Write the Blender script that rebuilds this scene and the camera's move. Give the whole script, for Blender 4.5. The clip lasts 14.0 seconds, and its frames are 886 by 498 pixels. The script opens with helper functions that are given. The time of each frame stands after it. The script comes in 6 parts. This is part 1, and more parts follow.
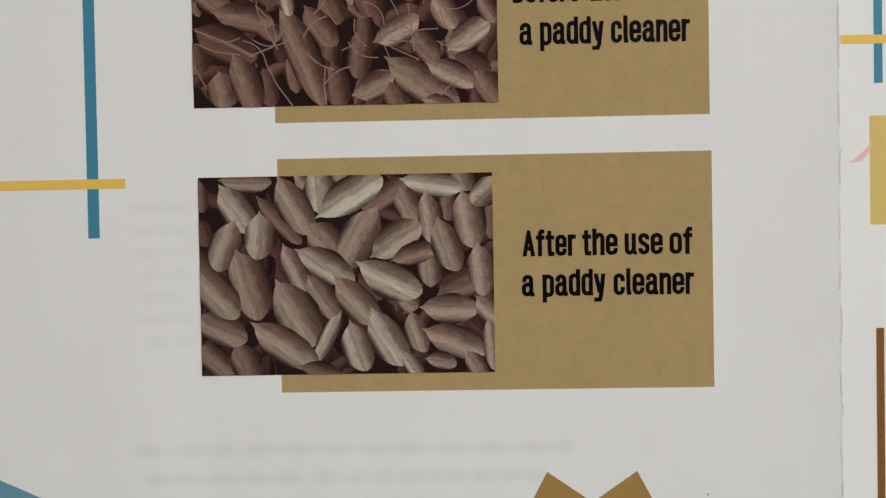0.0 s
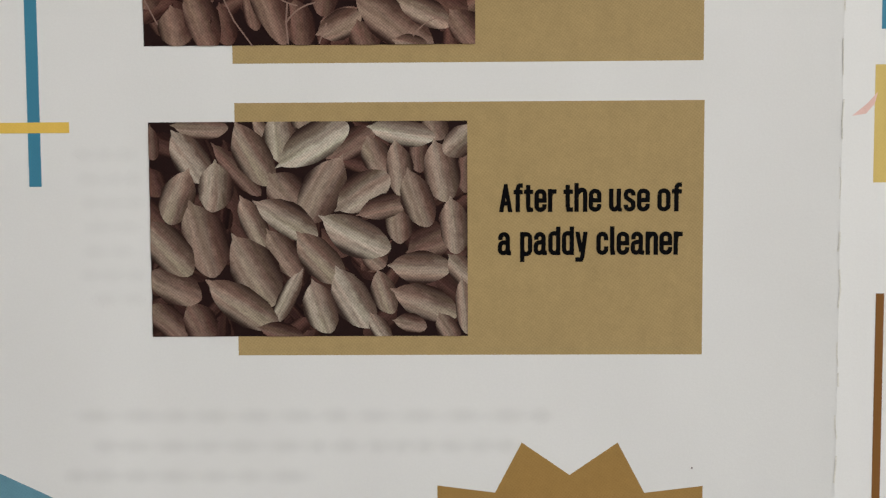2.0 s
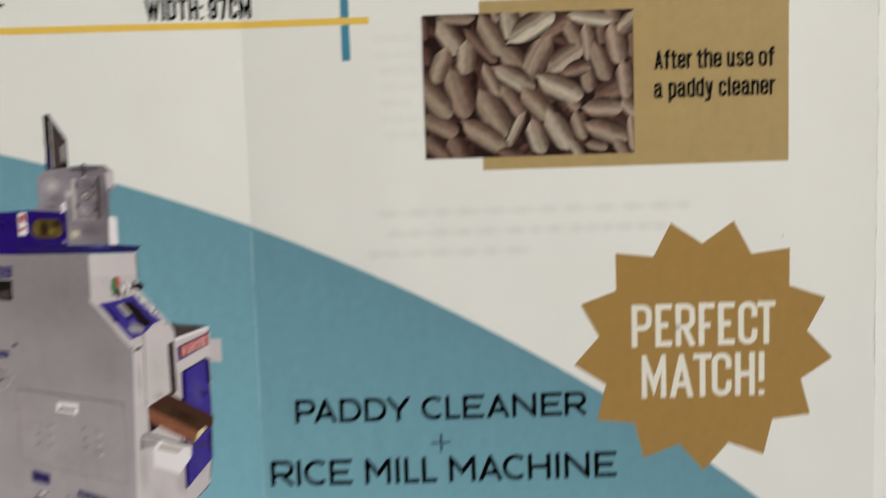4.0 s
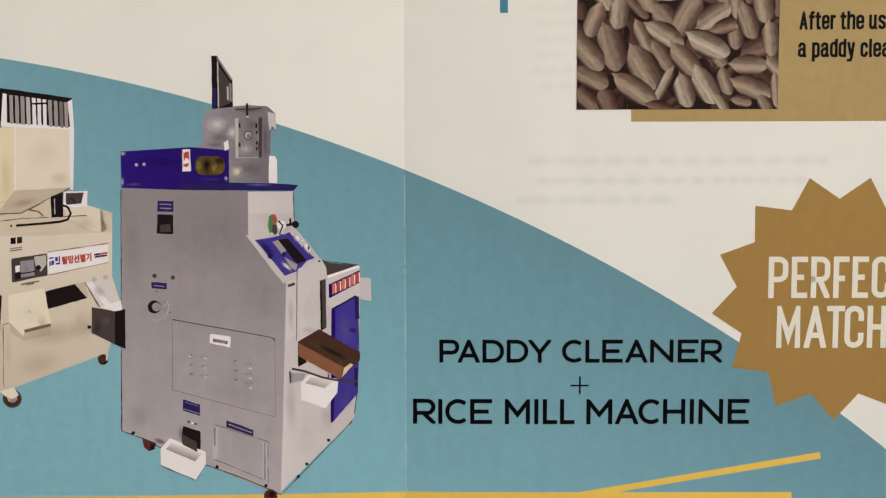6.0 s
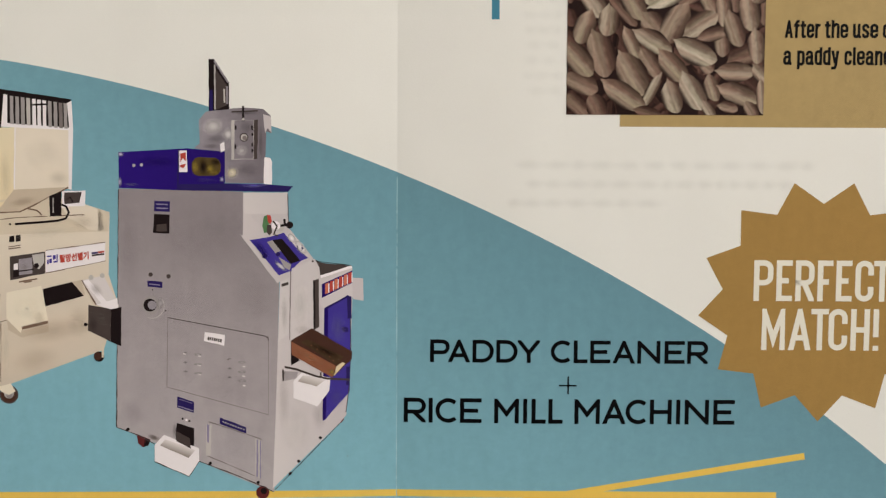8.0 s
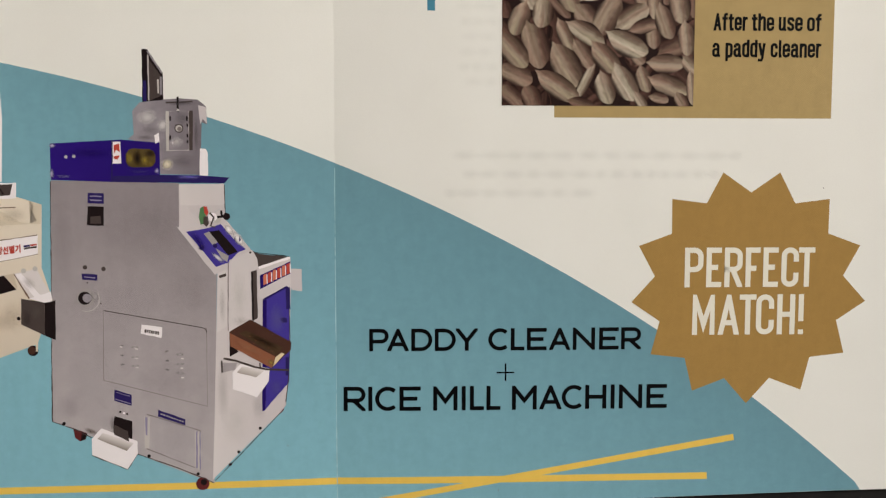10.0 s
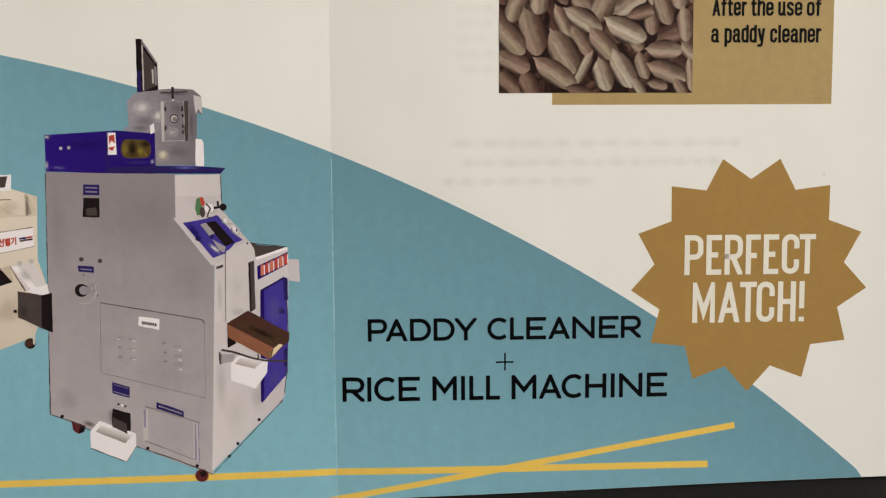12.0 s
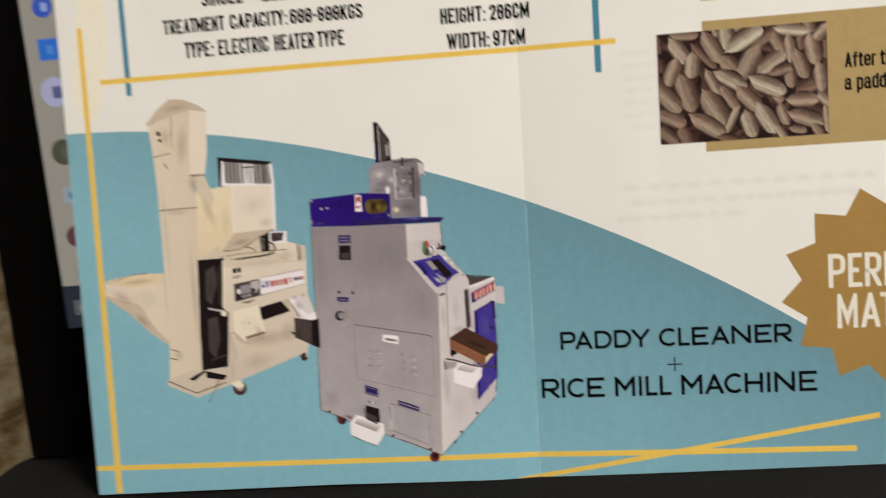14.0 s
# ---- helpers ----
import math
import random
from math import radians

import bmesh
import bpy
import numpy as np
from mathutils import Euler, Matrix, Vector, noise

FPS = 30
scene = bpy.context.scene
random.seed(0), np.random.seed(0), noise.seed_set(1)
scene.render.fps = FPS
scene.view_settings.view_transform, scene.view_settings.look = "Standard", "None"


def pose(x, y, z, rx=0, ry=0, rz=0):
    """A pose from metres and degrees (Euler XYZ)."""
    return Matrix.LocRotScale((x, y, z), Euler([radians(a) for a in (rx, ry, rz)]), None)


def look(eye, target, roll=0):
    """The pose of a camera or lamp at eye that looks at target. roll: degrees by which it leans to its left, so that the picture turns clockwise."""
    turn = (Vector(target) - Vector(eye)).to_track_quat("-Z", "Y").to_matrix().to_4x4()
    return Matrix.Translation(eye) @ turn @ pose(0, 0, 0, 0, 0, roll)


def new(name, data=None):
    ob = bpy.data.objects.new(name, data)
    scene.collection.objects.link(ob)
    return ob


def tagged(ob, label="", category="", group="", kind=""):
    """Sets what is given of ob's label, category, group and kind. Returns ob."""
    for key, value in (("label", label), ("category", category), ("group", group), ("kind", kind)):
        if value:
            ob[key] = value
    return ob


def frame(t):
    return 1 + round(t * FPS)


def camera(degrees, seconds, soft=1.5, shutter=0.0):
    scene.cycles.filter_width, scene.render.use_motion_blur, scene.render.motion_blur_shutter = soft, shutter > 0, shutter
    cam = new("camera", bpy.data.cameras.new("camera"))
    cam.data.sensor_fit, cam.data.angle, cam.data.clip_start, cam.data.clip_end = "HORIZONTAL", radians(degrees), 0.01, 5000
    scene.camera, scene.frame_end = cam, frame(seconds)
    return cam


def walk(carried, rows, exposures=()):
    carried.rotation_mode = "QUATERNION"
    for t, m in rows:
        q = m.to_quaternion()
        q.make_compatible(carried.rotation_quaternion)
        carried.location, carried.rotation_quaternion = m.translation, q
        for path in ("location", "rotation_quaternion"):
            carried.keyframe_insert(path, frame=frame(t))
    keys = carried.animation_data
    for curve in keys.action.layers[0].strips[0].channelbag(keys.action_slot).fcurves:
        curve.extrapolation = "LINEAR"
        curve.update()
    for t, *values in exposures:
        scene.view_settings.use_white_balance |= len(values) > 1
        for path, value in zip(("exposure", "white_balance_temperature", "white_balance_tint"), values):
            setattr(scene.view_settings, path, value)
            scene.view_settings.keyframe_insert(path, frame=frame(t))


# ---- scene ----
# Axes of the printed sheet: u to the right from the first fold, v up along the print, in metres; the sheet leans back on the laptop.
LEAN, ROLL = 25.0, 1.33
SHEET = pose(0, 0, 0, -LEAN) @ pose(0, 0, 0, 0, ROLL) @ pose(0, 0, -0.00165)

cam = camera(55.0, 14.0, soft=1.25, shutter=0.5)
ROWS = [
    (0.0, 0.05692, -0.09462, 0.08607, 0.86, -1.02, 1.02),
    (0.5, 0.05850, -0.09392, 0.08823, 1.07, -3.00, 0.82),
    (1.0, 0.05903, -0.09242, 0.08687, 0.88, -2.90, 0.57),
    (1.5, 0.05590, -0.08984, 0.08383, 0.37, -2.79, 0.28),
    (2.0, 0.05902, -0.08782, 0.08434, 0.32, -3.07, 0.28),
    (2.5, 0.05949, -0.08767, 0.08448, -0.04, -3.33, 0.36),
    (3.0, 0.05624, -0.09358, 0.08362, -0.63, -3.00, 0.92),
    (3.3, 0.04985, -0.11020, 0.08169, -0.86, -3.26, 1.52),
    (3.5, 0.04230, -0.11905, 0.08020, -0.85, -4.25, 1.90),
    (3.6, 0.03854, -0.12620, 0.07505, -0.84, -3.53, 2.00),
    (3.9, 0.03188, -0.13263, 0.06935, -0.62, -4.30, 1.90),
    (4.0, 0.02955, -0.13452, 0.06813, -0.53, -5.00, 1.83),
    (4.2, 0.02242, -0.14398, 0.06660, -0.82, -5.97, 1.51),
    (6.5, 0.00551, -0.13995, 0.05560, -0.16, -3.44, -0.02),
    (7.0, 0.00618, -0.14096, 0.05566, -0.09, -3.50, 0.01),
    (7.5, 0.00640, -0.14119, 0.05550, -0.08, -3.34, -0.06),
    (8.0, 0.00688, -0.14281, 0.05591, -0.33, -3.16, -0.29),
    (8.5, 0.00890, -0.14448, 0.05714, -1.54, -3.38, -0.36),
    (8.7, 0.00941, -0.14493, 0.05731, -2.31, -3.31, -0.23),
    (11.0, 0.00996, -0.14341, 0.05596, -3.44, -4.73, -0.02),
    (11.5, 0.01015, -0.14346, 0.05560, -3.28, -4.74, 0.07),
    (12.0, 0.01044, -0.14337, 0.05624, -3.28, -4.67, 0.41),
    (12.5, 0.01011, -0.14295, 0.05651, -3.26, -5.19, 0.78),
    (13.0, 0.01049, -0.14298, 0.05696, -2.97, -5.62, 1.03),
    (13.2, 0.00958, -0.14324, 0.05695, -2.58, -5.71, 1.23),
    (13.4, 0.00944, -0.14497, 0.05752, -1.03, -5.96, 1.69),
    (13.5, 0.00890, -0.14760, 0.05850, 0.16, -6.08, 2.05),
    (13.6, 0.00660, -0.15297, 0.06010, 1.14, -6.06, 2.37),
    (13.7, 0.00570, -0.16077, 0.06230, 2.75, -5.88, 2.75),
    (13.8, 0.00560, -0.16872, 0.06460, 4.48, -5.70, 3.18),
    (13.9, 0.00446, -0.17533, 0.06621, 5.70, -5.32, 3.48),
    (14.0, 0.00395, -0.17934, 0.06723, 6.68, -4.93, 3.68),
]
EXPOSURES = [
    (0.0, -0.26, 6100, 10),
    (3.0, -0.26, 6100, 9.5),
    (3.5, -0.25, 6250, 7),
    (4.0, -0.11, 6350, 7),
    (6.5, 0.0, 6650, 10),
    (8.5, -0.05, 6650, 9),
    (12.5, 0.0, 6650, 9),
    (14.0, 0.09, 6700, 10),
]
walk(cam, [(t, SHEET @ pose(x, y, z, 90 + pitch, roll, yaw)) for t, x, y, z, yaw, pitch, roll in ROWS], EXPOSURES)

# ---- light: a room lit by an added, unseen area lamp under the ceiling ----
world = bpy.data.worlds.new("room_air")
scene.world = world
world.use_nodes = True
world.node_tree.nodes["Background"].inputs[0].default_value = (0.9, 0.95, 1.0, 1)
world.node_tree.nodes["Background"].inputs[1].default_value = 0.05


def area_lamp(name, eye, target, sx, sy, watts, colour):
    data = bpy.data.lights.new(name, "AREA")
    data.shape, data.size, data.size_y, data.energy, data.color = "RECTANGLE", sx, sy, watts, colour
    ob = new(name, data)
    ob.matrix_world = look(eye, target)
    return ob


# Added source without a fixture, far right so the folds show a step.
area_lamp("added_key_lamp", (1.85, -0.6, 1.82), (1.85, -0.6, 0.0), 1.0, 0.6, 112, (1.0, 0.975, 0.93))


# ---- materials ----
def lin(r, g, b, k=1.05):
    """Linear ink colour from the printed shade, 0 to 255."""
    f = lambda c: (c / 255 / 12.92) if c <= 10 else ((c / 255 + 0.055) / 1.055) ** 2.4
    return (min(f(r) / k, 0.9), min(f(g) / k, 0.9), min(f(b) / k, 0.9), 1)


class Net:
    """A small helper to write node materials."""

    def __init__(self, name):
        self.mat = bpy.data.materials.new(name)
        self.mat.use_nodes = True
        self.tree = self.mat.node_tree
        self.bsdf = self.tree.nodes["Principled BSDF"]

    def node(self, kind, **sockets):
        n = self.tree.nodes.new(kind)
        for key, value in sockets.items():
            self.link(n.inputs[key.replace("_", " ")], value)
        return n

    def link(self, socket, value):
        if isinstance(value, bpy.types.NodeSocket):
            self.tree.links.new(value, socket)
        else:
            socket.default_value = value

    def math(self, op, a, b=0.0, clamp=False):
        n = self.tree.nodes.new("ShaderNodeMath")
        n.operation, n.use_clamp = op, clamp
        self.link(n.inputs[0], a)
        self.link(n.inputs[1], b)
        return n.outputs[0]

    def ramp(self, value, *stops):
        n = self.tree.nodes.new("ShaderNodeValToRGB")
        while len(n.color_ramp.elements) < len(stops):
            n.color_ramp.elements.new(0.5)
        for e, (p, c) in zip(n.color_ramp.elements, stops):
            e.position, e.color = p, c
        self.link(n.inputs[0], value)
        return n.outputs[0]

    def mix(self, factor, a, b, blend="MIX"):
        n = self.tree.nodes.new("ShaderNodeMix")
        n.data_type, n.blend_type = "RGBA", blend
        self.link(n.inputs[0], factor)
        self.link(n.inputs[6], a)
        self.link(n.inputs[7], b)
        return n.outputs[2]

    def noise(self, vector, scale, detail=3.0, rough=0.6):
        n = self.node("ShaderNodeTexNoise", Vector=vector, Scale=scale, Detail=detail, Roughness=rough)
        return n.outputs["Fac"]

    def bump(self, height, strength, distance):
        n = self.node("ShaderNodeBump", Height=height, Strength=strength, Distance=distance)
        self.link(self.bsdf.inputs["Normal"], n.outputs[0])

    def gloss(self, rough, specular=0.35, metal=0.0):
        self.link(self.bsdf.inputs["Roughness"], rough)
        self.bsdf.inputs["Specular IOR Level"].default_value = specular
        self.bsdf.inputs["Metallic"].default_value = metal

    def colour(self, value):
        self.link(self.bsdf.inputs["Base Color"], value)


def print_uv(net, layer="print"):
    n = net.tree.nodes.new("ShaderNodeUVMap")
    n.uv_map = layer
    return n.outputs[0]


def screen_dots(net, uv, angle=35, pitch=3.7):
    """The fine dot screen of offset print: 0 to 1, dots a quarter of a millimetre apart."""
    turn = net.node("ShaderNodeMapping", Vector=uv, Rotation=(0, 0, radians(angle)), Scale=(pitch, pitch, pitch))
    n = net.node("ShaderNodeTexVoronoi", Vector=turn.outputs[0], Scale=1.0, Randomness=0.12)
    return n.outputs["Distance"]


def printed(name, shade, other=None, slope=(0, 1), span=(0, 1), mottle=0.05, dots=0.10, rough=0.42, fade=0.0):
    """Ink on coated paper: a shade, or a run from one shade to another along slope between two values in millimetres."""
    net = Net(name)
    uv = print_uv(net)
    base = lin(*shade)
    if other:
        split = net.node("ShaderNodeSeparateXYZ", Vector=uv)
        run = net.math("ADD", net.math("MULTIPLY", split.outputs[0], slope[0]), net.math("MULTIPLY", split.outputs[1], slope[1]))
        part_way = net.math("DIVIDE", net.math("SUBTRACT", run, span[0]), span[1] - span[0], True)
        base = net.mix(part_way, base, lin(*other))
    cloud = net.noise(uv, 0.55, 4.0)
    grain_ = net.noise(uv, 7.0, 2.0, 0.7)
    patch = net.noise(uv, 1.8, 2.0)
    cloud = net.math("ADD", net.math("MULTIPLY", cloud, 0.6), net.math("MULTIPLY", patch, 0.4))
    tone = net.math("ADD", net.math("MULTIPLY", net.math("SUBTRACT", cloud, 0.5), mottle * 2.4), net.math("MULTIPLY", net.math("SUBTRACT", grain_, 0.5), mottle * 2.4))
    tone = net.math("ADD", tone, net.math("MULTIPLY", net.math("SUBTRACT", screen_dots(net, uv), 0.42), dots))
    streak = net.noise(net.node("ShaderNodeMapping", Vector=uv, Scale=(0.5, 0.11, 1.0)).outputs[0], 1.0, 3.0)
    tone = net.math("ADD", tone, net.math("MULTIPLY", net.math("SUBTRACT", streak, 0.5), mottle * 1.0))
    tone = net.math("ADD", tone, 1.0)
    shades = net.node("ShaderNodeCombineXYZ", X=tone, Y=tone, Z=tone)
    net.colour(net.mix(1.0, base, shades.outputs[0], "MULTIPLY"))
    net.gloss(rough, 0.09)
    net.bump(net.noise(uv, 2.2, 5.0), 0.12, 0.00006)
    if fade:
        rim = net.node("ShaderNodeSeparateXYZ", Vector=print_uv(net, "fade")).outputs[0]
        near = net.math("ADD", net.math("SUBTRACT", 1.0, rim), net.math("MULTIPLY", net.math("SUBTRACT", net.noise(uv, 1.1, 3.0), 0.5), 0.12), True)
        near = net.math("MULTIPLY", net.math("MULTIPLY", near, near), net.math("SUBTRACT", 3.0, net.math("MULTIPLY", near, 2.0)))
        inside = net.math("LESS_THAN", rim, 0.985)
        net.link(net.bsdf.inputs["Alpha"], net.math("MULTIPLY", net.math("MULTIPLY", near, inside), fade, True))
    return net.mat


def paper_material():
    net = Net("coated_paper")
    uv = print_uv(net)
    cloud = net.noise(uv, 0.09, 4.0, 0.5)
    grain_ = net.noise(uv, 5.0, 3.0, 0.7)
    base = net.mix(cloud, (0.760, 0.750, 0.728, 1), (0.800, 0.793, 0.776, 1))
    speck = net.ramp(net.noise(uv, 1.3, 1.0), (0.0, (0.93, 0.92, 0.9, 1)), (0.2, (1, 1, 1, 1)))
    base = net.mix(1.0, base, speck, "MULTIPLY")
    net.colour(net.mix(0.05, base, net.ramp(grain_, (0.3, (0.4, 0.4, 0.4, 1)), (0.7, (1, 1, 1, 1)))))
    net.gloss(0.42, 0.2)
    waves = net.node("ShaderNodeMapping", Vector=uv, Scale=(1.0, 0.25, 1.0))
    high = net.math("ADD", net.math("MULTIPLY", net.noise(waves.outputs[0], 0.05, 2.0), 6.0), net.math("MULTIPLY", net.noise(uv, 2.2, 5.0), 0.16))
    net.bump(high, 0.35, 0.0002)
    return net.mat


def grain_material(name="printed_husk", red=(1.0, 1.0, 1.0, 1)):
    """A printed rice grain: husk tone by the piece, grooves and fibres along it, a shaded flank in brown and a dark outline."""
    net = Net(name)
    ax = net.node("ShaderNodeSeparateXYZ", Vector=print_uv(net, "husk"))
    side, along = ax.outputs[0], ax.outputs[1]
    tone = net.node("ShaderNodeSeparateXYZ", Vector=print_uv(net, "tint")).outputs[0]
    uv = print_uv(net)
    pale = net.ramp(tone, (0.0, lin(54, 35, 33)), (0.25, lin(104, 75, 68)), (0.5, lin(138, 114, 103)), (0.75, lin(166, 148, 134)), (1.0, lin(200, 190, 176)))
    brown = net.ramp(tone, (0.0, lin(24, 13, 13)), (0.25, lin(44, 26, 24)), (0.6, lin(66, 43, 38)), (1.0, lin(92, 70, 60)))
    strand = net.node("ShaderNodeCombineXYZ", X=net.math("MULTIPLY", side, 5.0), Y=net.math("MULTIPLY", along, 1.3), Z=net.math("MULTIPLY", tone, 60.0))
    fibre = net.noise(strand.outputs[0], 1.6, 4.0, 0.65)
    blotch = net.noise(uv, 0.75, 2.0)
    wob = net.math("ADD", side, net.math("MULTIPLY", net.math("SUBTRACT", blotch, 0.5), 0.6))
    turned = net.math("ADD", net.math("MULTIPLY", wob, 0.5), 0.5)
    flank = net.ramp(turned, (0.0, (0.7, 0.7, 0.7, 1)), (0.2, (0.12, 0.12, 0.12, 1)), (0.34, (0.0, 0.0, 0.0, 1)), (0.55, (0.35, 0.35, 0.35, 1)), (0.78, (0.88, 0.88, 0.88, 1)))
    hue = net.ramp(net.noise(strand.outputs[0], 0.35, 1.0), (0.3, (1.07, 0.95, 0.91, 1)), (0.5, (1.0, 1.0, 0.97, 1)), (0.7, (0.97, 1.03, 0.92, 1)))
    base = net.mix(1.0, net.mix(1.0, net.mix(flank, pale, brown), hue, "MULTIPLY"), red, "MULTIPLY")
    wave_ = net.math("ADD", net.math("MULTIPLY", side, 7.6), net.math("ADD", net.math("MULTIPLY", tone, 31.0), net.math("MULTIPLY", blotch, 2.4)))
    groove = net.ramp(net.math("SINE", wave_), (0.2, (0, 0, 0, 1)), (1.0, (0.34, 0.34, 0.34, 1)))
    base = net.mix(groove, base, lin(92, 64, 55))
    reach = net.math("ADD", net.math("MULTIPLY", side, side), net.math("MULTIPLY", net.math("POWER", net.math("ABSOLUTE", along), 6.0), 0.25))
    reach = net.math("ADD", reach, net.math("MULTIPLY", net.math("SUBTRACT", fibre, 0.5), 0.3))
    rim = net.ramp(reach, (0.4, (0, 0, 0, 1)), (0.98, (0.88, 0.88, 0.88, 1)))
    base = net.mix(rim, base, lin(34, 20, 19))
    dots = net.math("ADD", net.math("MULTIPLY", net.math("SUBTRACT", screen_dots(net, uv, 40, 4.2), 0.42), 0.75), 1.0)
    fine = net.math("ADD", net.math("MULTIPLY", net.math("SUBTRACT", fibre, 0.5), 1.15), 1.0)
    grit = net.math("ADD", net.math("MULTIPLY", net.math("SUBTRACT", net.noise(uv, 3.2, 3.0, 0.7), 0.5), 0.8), 1.0)
    k = net.math("MULTIPLY", net.math("MULTIPLY", dots, fine), grit)
    shades = net.node("ShaderNodeCombineXYZ", X=k, Y=k, Z=k)
    net.colour(net.mix(1.0, base, shades.outputs[0], "MULTIPLY"))
    net.gloss(0.42, 0.09)
    return net.mat


PAPER = paper_material()
HUSK, RAW_HUSK = grain_material(), grain_material("printed_raw_husk", (1.03, 0.955, 0.93, 1))
# Teal runs darker from lower left to upper right.
TEAL = printed("teal_ink", (131, 182, 199), (105, 147, 163), (0.6, 1), (5, 66), 0.13, 0.12)
GOLD = printed("gold_ink", (174, 150, 104), mottle=0.16, dots=0.34)
STAR_GOLD = printed("bronze_ink", (163, 129, 74), mottle=0.13, dots=0.18)
YELLOW = printed("yellow_ink", (234, 196, 94), mottle=0.08, dots=0.1)
BLUE_LINE = printed("blue_ink", (72, 134, 160), mottle=0.03)
BROWN_INK = printed("brown_ink", (128, 88, 46), mottle=0.05)
PALE_YELLOW = printed("pale_yellow_ink", (214, 188, 112), mottle=0.05)
LIGHT_YELLOW = printed("light_yellow_ink", (232, 214, 150), mottle=0.04)
PINK = printed("pink_ink", (230, 194, 184), mottle=0.1)
BLACK_TEXT = printed("black_ink", (3, 3, 6), mottle=0.02, dots=0.0, rough=0.5)
WHITE_TEXT = printed("white_print", (230, 226, 216), mottle=0.02, dots=0.03)
PHOTO_DARK = printed("photo_shadow", (38, 24, 23), mottle=0.25, dots=0.35)
AWN = printed("photo_awn", (142, 116, 104), mottle=0.15, dots=0.2)
CREAM = printed("cream_print", (230, 217, 199), (214, 200, 182), (1, 0), (-95, -68), 0.03, 0.05)
CREAM_PALE = printed("pale_cream_print", (231, 219, 205), (209, 195, 180), (0, -1), (-60, -25), 0.03, 0.06)
CREAM_LIGHT = printed("light_cream_print", (236, 225, 208), mottle=0.03, dots=0.05)
CREAM_DARK = printed("shaded_cream_print", (200, 184, 166), mottle=0.06)
CREAM_YELLOW = printed("yellow_cream_print", (234, 220, 192), (222, 203, 170), (0, -1), (-70, -45), 0.05)
STEEL = printed("steel_print", (150, 143, 152), (120, 112, 120), (1, 0), (-33, -22), 0.3, 0.2)
STEEL_LIGHT = printed("light_steel_print", (190, 184, 182), mottle=0.06, dots=0.15)
STEEL_SOFT = printed("soft_steel_print", (160, 153, 154), mottle=0.12, dots=0.2)
STEEL_WARM = printed("grey_sheet_print", (180, 172, 176), (144, 135, 141), (0.25, 1), (0, 50), 0.17, 0.3)
STEEL_CAB = printed("white_sheet_print", (222, 215, 216), (207, 199, 202), (1, 0.3), (-18, -4), 0.03, 0.08)
STEEL_PALE = printed("pale_sheet_print", (217, 209, 211), (200, 191, 195), (1, 0.3), (-18, -4), 0.03, 0.08)
PAPER_INK = printed("white_paint_print", (240, 233, 238), mottle=0.03, dots=0.03)
DARK_INK = printed("dark_print", (30, 22, 24), mottle=0.2, dots=0.15)
GREY_DARK = printed("dark_grey_print", (74, 64, 63), mottle=0.2, dots=0.2)
GREY_MID = printed("grey_line_print", (126, 116, 116), mottle=0.1, dots=0.2)
BROWN_LINE = printed("brown_shade_print", (118, 94, 80), mottle=0.15, dots=0.15)
COPPER = printed("copper_print", (138, 88, 66), mottle=0.12, dots=0.15)
OLIVE = printed("olive_print", (88, 72, 42), mottle=0.25, dots=0.15)
VIOLET = printed("violet_print", (44, 22, 120), (34, 16, 98), (1, 0), (-47, -20), 0.08, 0.2)
VIOLET_DARK = printed("dark_violet_print", (42, 32, 92), mottle=0.1, dots=0.15)
VIOLET_BRIGHT = printed("bright_violet_print", (66, 54, 146), mottle=0.1, dots=0.2)
RED_INK = printed("red_print", (186, 72, 62), mottle=0.12)
RED_DARK = printed("dark_red_print", (96, 40, 42), mottle=0.2)
ORANGE_INK = printed("orange_print", (206, 116, 92), mottle=0.12)
COPPER_DARK = printed("dark_copper_print", (72, 46, 38), mottle=0.25, dots=0.2)
OLIVE_DARK = printed("dark_olive_print", (72, 54, 38), mottle=0.5, dots=0.3)
VIOLET_GREY = printed("violet_grey_print", (140, 132, 160), mottle=0.1, dots=0.2)
GREEN_INK = printed("green_print", (84, 124, 84), mottle=0.15)


def plastic(name, shade, rough, grit, bump=0.2, speck=0.0, shine=0.2):
    net = Net(name)
    where = net.node("ShaderNodeTexCoord").outputs["Object"]
    fine, broad = net.noise(where, grit, 3.0, 0.7), net.noise(where, grit / 25, 4.0)
    dark = tuple(c * 0.7 for c in shade) + (1,)
    base = net.mix(broad, dark, tuple(c * 1.25 for c in shade) + (1,))
    if speck:
        base = net.mix(net.ramp(net.noise(where, grit * 0.4, 1.0), (0.70, (0, 0, 0, 1)), (0.76, (speck, speck, speck, 1))), base, (0.4, 0.38, 0.35, 1))
    net.colour(base)
    net.gloss(net.math("ADD", net.math("MULTIPLY", broad, 0.2), rough), shine)
    net.bump(fine, bump, 0.0001)
    return net.mat


